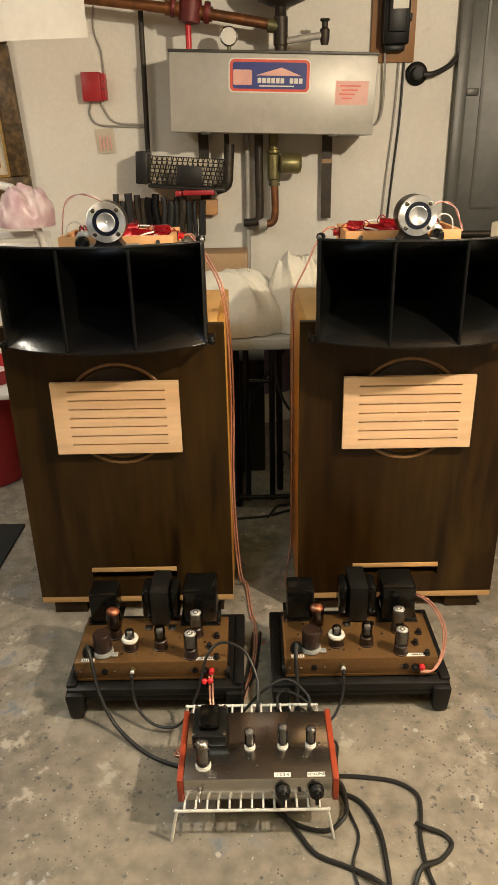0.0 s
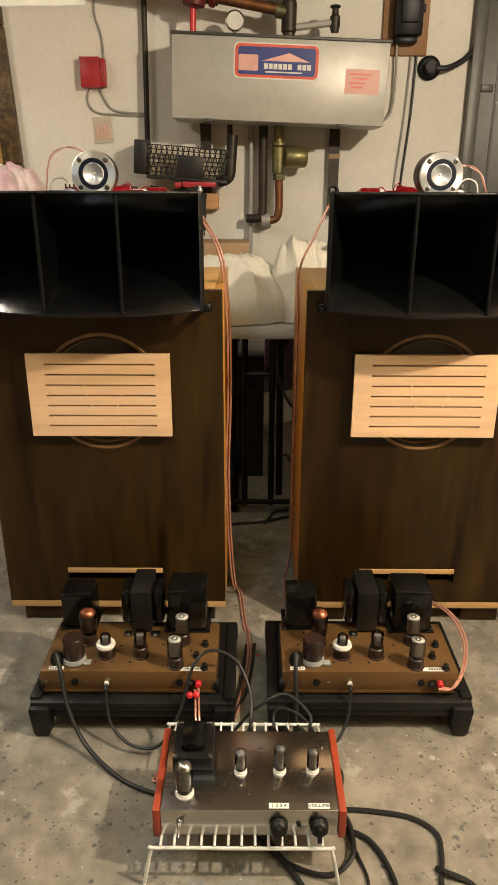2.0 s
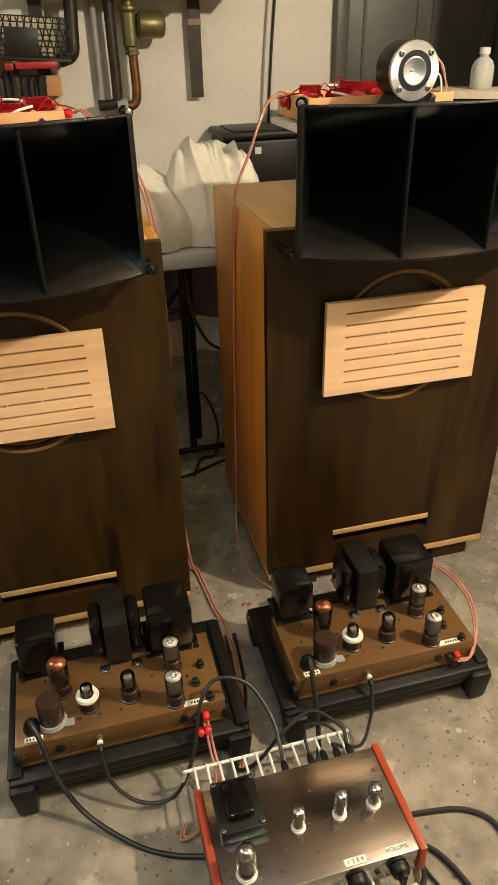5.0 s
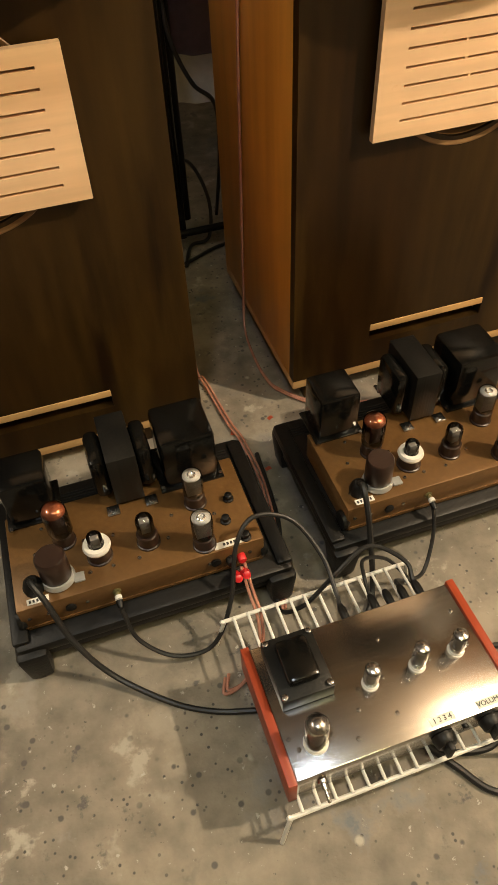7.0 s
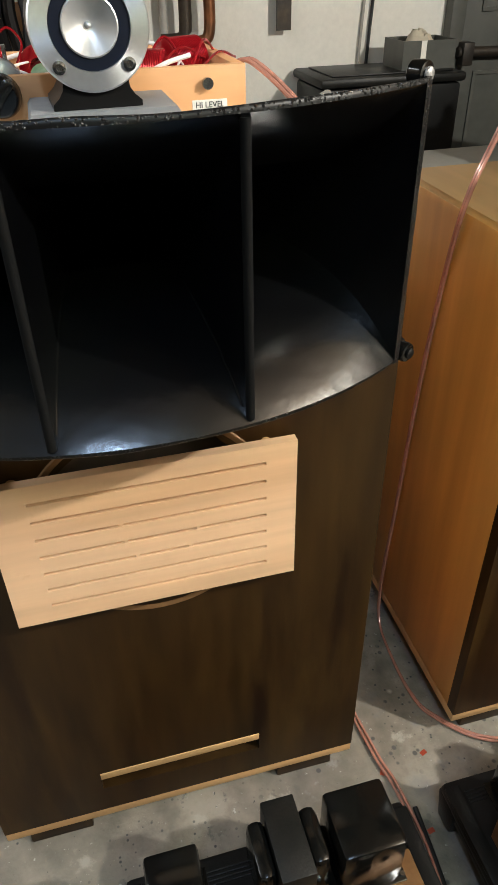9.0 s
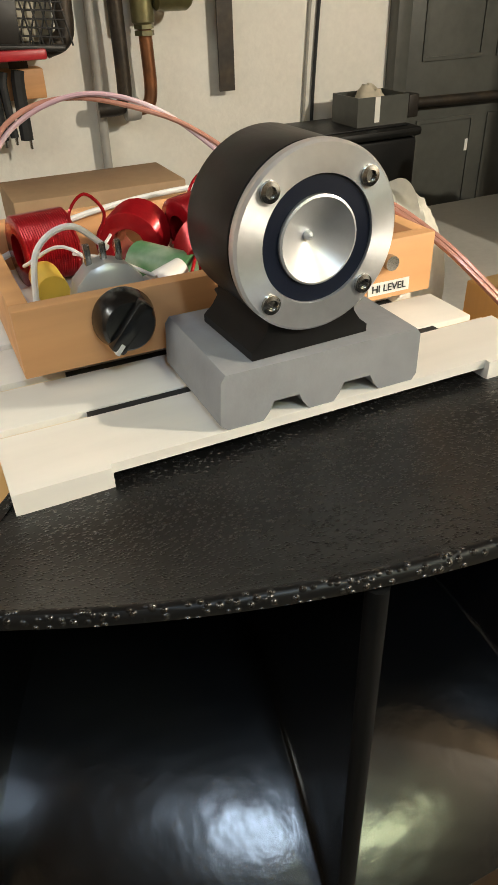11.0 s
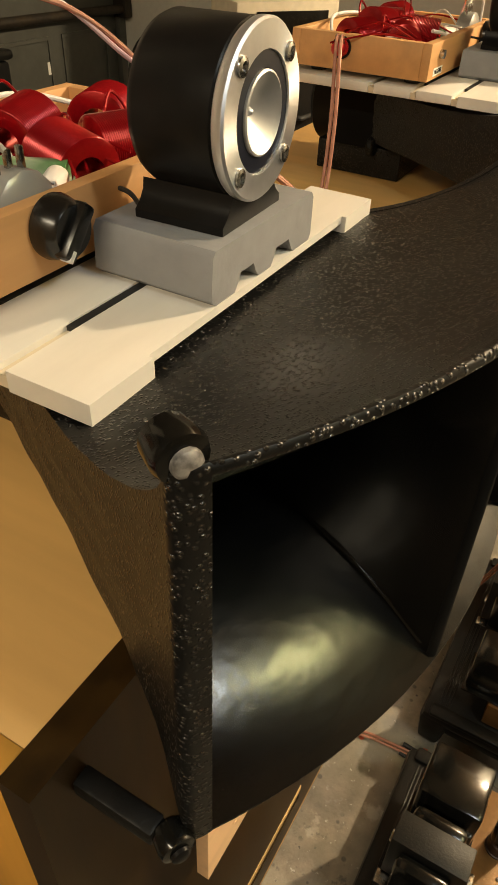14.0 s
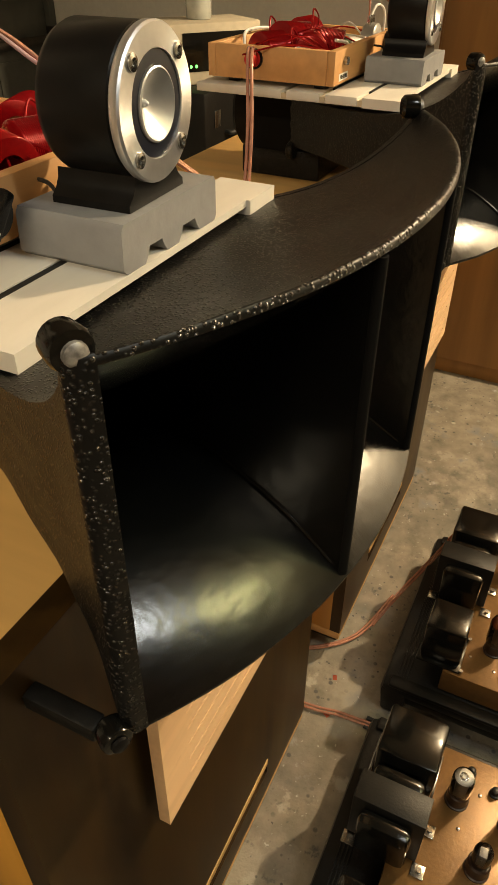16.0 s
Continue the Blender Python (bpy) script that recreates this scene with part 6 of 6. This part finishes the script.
part("lid", boxes((-0.245, 0.245, -0.010, 0.270, 0.328, 0.355), bevel=0.010), M["lam"], e, "dusty dark lid rim")
part("lid_inset", boxes((-0.20, 0.21, 0.02, 0.24, 0.3555, 0.360), bevel=0.002), M["blackp"], e)
part("label_plate", boxes((-0.115, -0.090, -0.0012, -0.0002, 0.275, 0.300)), M["whitep"], e, "small white label")
own("trunk_crate", boxes((0.42, 0.92, 3.38, 3.68, 0.0, 0.5045), bevel=0.006), M["mesh"], Matrix(), "dark crate under the equipment trunk", "crate")
e = thing("grey_carton", pose(0.80, 3.44, 0.8655), "open grey cardboard carton with a strip of white tape", "carton")
part("carton_wall", boxes((-0.09, 0.09, 0, 0.004, 0, 0.080), (-0.09, -0.086, 0.004, 0.14, 0, 0.080), (0.086, 0.09, 0.004, 0.14, 0, 0.080), (-0.09, 0.09, 0.14, 0.144, 0, 0.080)), M["door"], e)
part("tape", boxes((-0.030, -0.012, -0.0008, -0.0002, 0.01, 0.080)), M["paper"], e, "white tape strip")
own("paper_wad", lump(0.74, 0.86, 3.46, 3.56, 0.866, 0.10, 3.3, n=14), M["linen"], Matrix(), "crumpled pale paper in the carton", "paper")
e = thing("green_bottle", pose(-0.17, 3.02, 0.725, 0, 84, 20), "green glass bottle lying on the table", "bottle")
part("glass_body", lathe(bmesh.new(), [(0.034, -0.10), (0.038, -0.094), (0.038, 0.05), (0.026, 0.085), (0.013, 0.105), (0.013, 0.15)], None, 24), M["green_glass"], e)
part("cap", lathe(bmesh.new(), [(0.0145, 0.15), (0.0145, 0.165), (0, 0.166)], None, 16), M["whitep"], e)
own("cardboard_box", boxes((-0.36, 0.0, 3.00, 3.19, 0.770, 0.90), bevel=0.003), M["cardboard"], Matrix(), "brown cardboard box on the table stack", "box")
own("dark_case", boxes((-0.40, 0.06, 3.09, 3.198, 0.684, 0.7695), bevel=0.004), M["mesh"], Matrix(), "flat dark case under the cardboard box", "case")
own("wood_offcut", boxes((-0.20, -0.11, 2.83, 2.90, 0.684, 0.745), bevel=0.003), M["pine"], Matrix(), "short pine offcut on the table", "wood block")
e = thing("purple_curtain", pose(0.16, 2.80, 0), "dark purple cloth with a pale hem hanging below the table", "cloth")
for nm, z0, z1, mt in (("cloth", 0.362, 0.638, "purple"), ("hem", 0.235, 0.360, "cloth")):
    wave = lambda u, v: 0.018 * math.sin(30 * u + 3 * v) + 0.008 * math.sin(71 * u)
    part(nm, slab(lambda u, v: (u, wave(u, v), v), lambda u, v: (u, wave(u, v) + 0.003, v), steps(-0.10, 0.40, 60), steps(z0, z1, 5)), M[mt], e, "pale grey-white hem" if nm == "hem" else "")
own("dark_crate", boxes((-0.42, 0.06, 2.80, 3.08, 0.0, 0.50), bevel=0.006), M["mesh"], Matrix(), "dark storage crate under the table", "crate")

# ---- right-hand side: drum, meter, bottle, wood panelling ----
e = thing("steel_drum", pose(1.26, 2.88, 0.74), "black steel drum lying on a low stand", "drum")
part("shell", lathe(bmesh.new(), [(0.17, -0.24), (0.185, -0.235), (0.185, 0.235), (0.17, 0.24)], pose(0, 0, 0, 0, 90, -25), 40), M["gloss"], e)
part("hoop", lathe(bmesh.new(), [(0.186, -0.012), (0.196, -0.006), (0.196, 0.006), (0.186, 0.012)], pose(0, 0, 0, 0, 90, -25), 40, closed=True), M["chrome"], e, "bright rolled hoop")
own("drum_stand", boxes((1.02, 1.50, 2.72, 3.06, 0.0, 0.562), bevel=0.006), M["plywall"], Matrix(), "low brown wooden stand under the drum", "stand")
e = thing("equipment_case", pose(1.0, 2.48, 0.684), "black equipment case on the table", "case")
part("body", boxes((-0.16, 0.16, 0, 0.20, 0.0, 0.226), bevel=0.006), M["blackp"], e)
part("handle", tube(bmesh.new(), [(-0.05, 0, 0.12), (-0.045, -0.02, 0.12), (0.045, -0.02, 0.12), (0.05, 0, 0.12)], 0.006, 8, 6), M["rubber"], e)
part("latch", boxes((-0.115, -0.085, -0.004, 0, 0.14, 0.18), bevel=0.001), M["chrome"], e)
part("latch", boxes((0.085, 0.115, -0.004, 0, 0.14, 0.18), bevel=0.001), M["chrome"], e)
e = thing("bench_meter", pose(0.86, 2.60, 0.9105, 0, 0, -35), "beige bench meter with a dark screen and green light", "meter")
part("housing", boxes((0, 0.27, 0, 0.16, 0, 0.135), bevel=0.006), M["linen"], e)
part("screen", boxes((0.05, 0.24, -0.002, -0.0002, 0.03, 0.115), bevel=0.0006), M["gloss"], e, "dark display window")
part("indicator", lathe(bmesh.new(), [(0.004, 0), (0.003, 0.002), (0, 0.003)], pose(0.07, -0.002, 0.042, 90, 0, 0), 10), M["led"], e, "green indicator light")
part("indicator", lathe(bmesh.new(), [(0.004, 0), (0.003, 0.002), (0, 0.003)], pose(0.085, -0.002, 0.042, 90, 0, 0), 10), M["led"], e, "green indicator light")
e = thing("glass_jar", pose(1.017, 2.589, 1.0465), "small clear glass bottle with a white cap on the meter", "bottle")
part("glass_body", lathe(bmesh.new(), [(0.030, 0), (0.032, 0.003), (0.032, 0.055), (0.024, 0.072), (0.013, 0.080), (0.013, 0.092)], None, 24), M["frost"], e)
part("cap", lathe(bmesh.new(), [(0.015, 0.088), (0.015, 0.104), (0, 0.105)], None, 16), M["whitep"], e)
e = thing("wood_cupboard", pose(1.40, 1.10, 0), "tall amber-brown wooden cupboard", "cupboard")
part("side", boxes((0.0, 0.34, 0.0, 0.96, 0.0, 1.95), bevel=0.003), M["plywall"], e)
part("door", boxes((-0.018, -0.001, 0.01, 0.425, 0.06, 1.93), bevel=0.002), M["plywall"], e)
part("door", boxes((-0.018, -0.001, 0.435, 0.95, 0.06, 1.93), bevel=0.002), M["plywall"], e)

# ---- left-hand side: red tub, white slatted chair with plastic bag, rubber mat ----
e = thing("red_tub", pose(-1.20, 2.80, 0), "red plastic storage tub on the floor", "tub")
part("wall", slab(lambda u, v: ((0.20 + 0.05 * v) * math.cos(u), (0.16 + 0.04 * v) * math.sin(u), 0.004 + 0.50 * v), lambda u, v: ((0.193 + 0.05 * v) * math.cos(u), (0.153 + 0.04 * v) * math.sin(u), 0.004 + 0.50 * v), steps(0, 2 * math.pi, 36), steps(0, 1, 4)), M["redbox"], e)
part("base", lathe(bmesh.new(), [(0.155, 0), (0.157, 0.004), (0, 0.005)], None, 36), M["redbox"], e)
e = thing("plastic_chair", pose(-1.02, 2.95, 0), "white plastic slatted garden chair", "chair")
for x in (-0.22, 0.22):
    part("upright", tube(bmesh.new(), [(x, 0.02, 0.0), (x, 0.0, 0.45), (x * 0.95, 0.06, 0.80), (x * 0.62, 0.12, 1.04), (x * 0.30, 0.13, 1.17)], 0.017, 10, 6), M["whitep"], e)
    part("leg", rod(bmesh.new(), (x, -0.38, 0), (x * 0.95, -0.34, 0.43), 0.016, 10), M["whitep"], e)
part("crest", tube(bmesh.new(), [(-0.066, 0.13, 1.168), (0, 0.135, 1.180), (0.066, 0.13, 1.168)], 0.017, 10, 6), M["whitep"], e)
part("seat", boxes((-0.22, 0.22, -0.37, 0.02, 0.425, 0.45), bevel=0.008), M["whitep"], e)
for k in range(8):
    z = 0.70 + k * 0.045
    part("slat", boxes((-0.20, 0.20, 0.045 + 0.010 * k, 0.057 + 0.010 * k, z, z + 0.030), bevel=0.004), M["whitep"], e)
own("plastic_bag", lump(-1.00, -0.79, 2.92, 3.12, 1.02, 0.17, 2.2, n=30, fold=0.05), M["bag"], Matrix(), "translucent pink plastic bag draped over the chair", "plastic bag")
own("rubber_mat", boxes((-1.70, -0.862, 1.45, 2.36, 0.0, 0.009), bevel=0.003), M["mat"], Matrix(), "dark rubber mat on the concrete floor", "mat")

# fallen leaf scraps on the floor
for x, y, a in ((0.080, 1.788, 20), (-0.006, 1.774, 60), (0.03, 1.66, 10)):
    own("leaf_scrap", prism(bmesh.new(), [(-0.006, 0), (0.0, 0.0006), (0.006, 0.0), (0.001, 0.0018)], -0.004, 0.004), M["redwood"], pose(x, y, 0.0002, 0, 0, a), "tiny brown leaf scrap on the floor", "leaf", "leaf scraps")
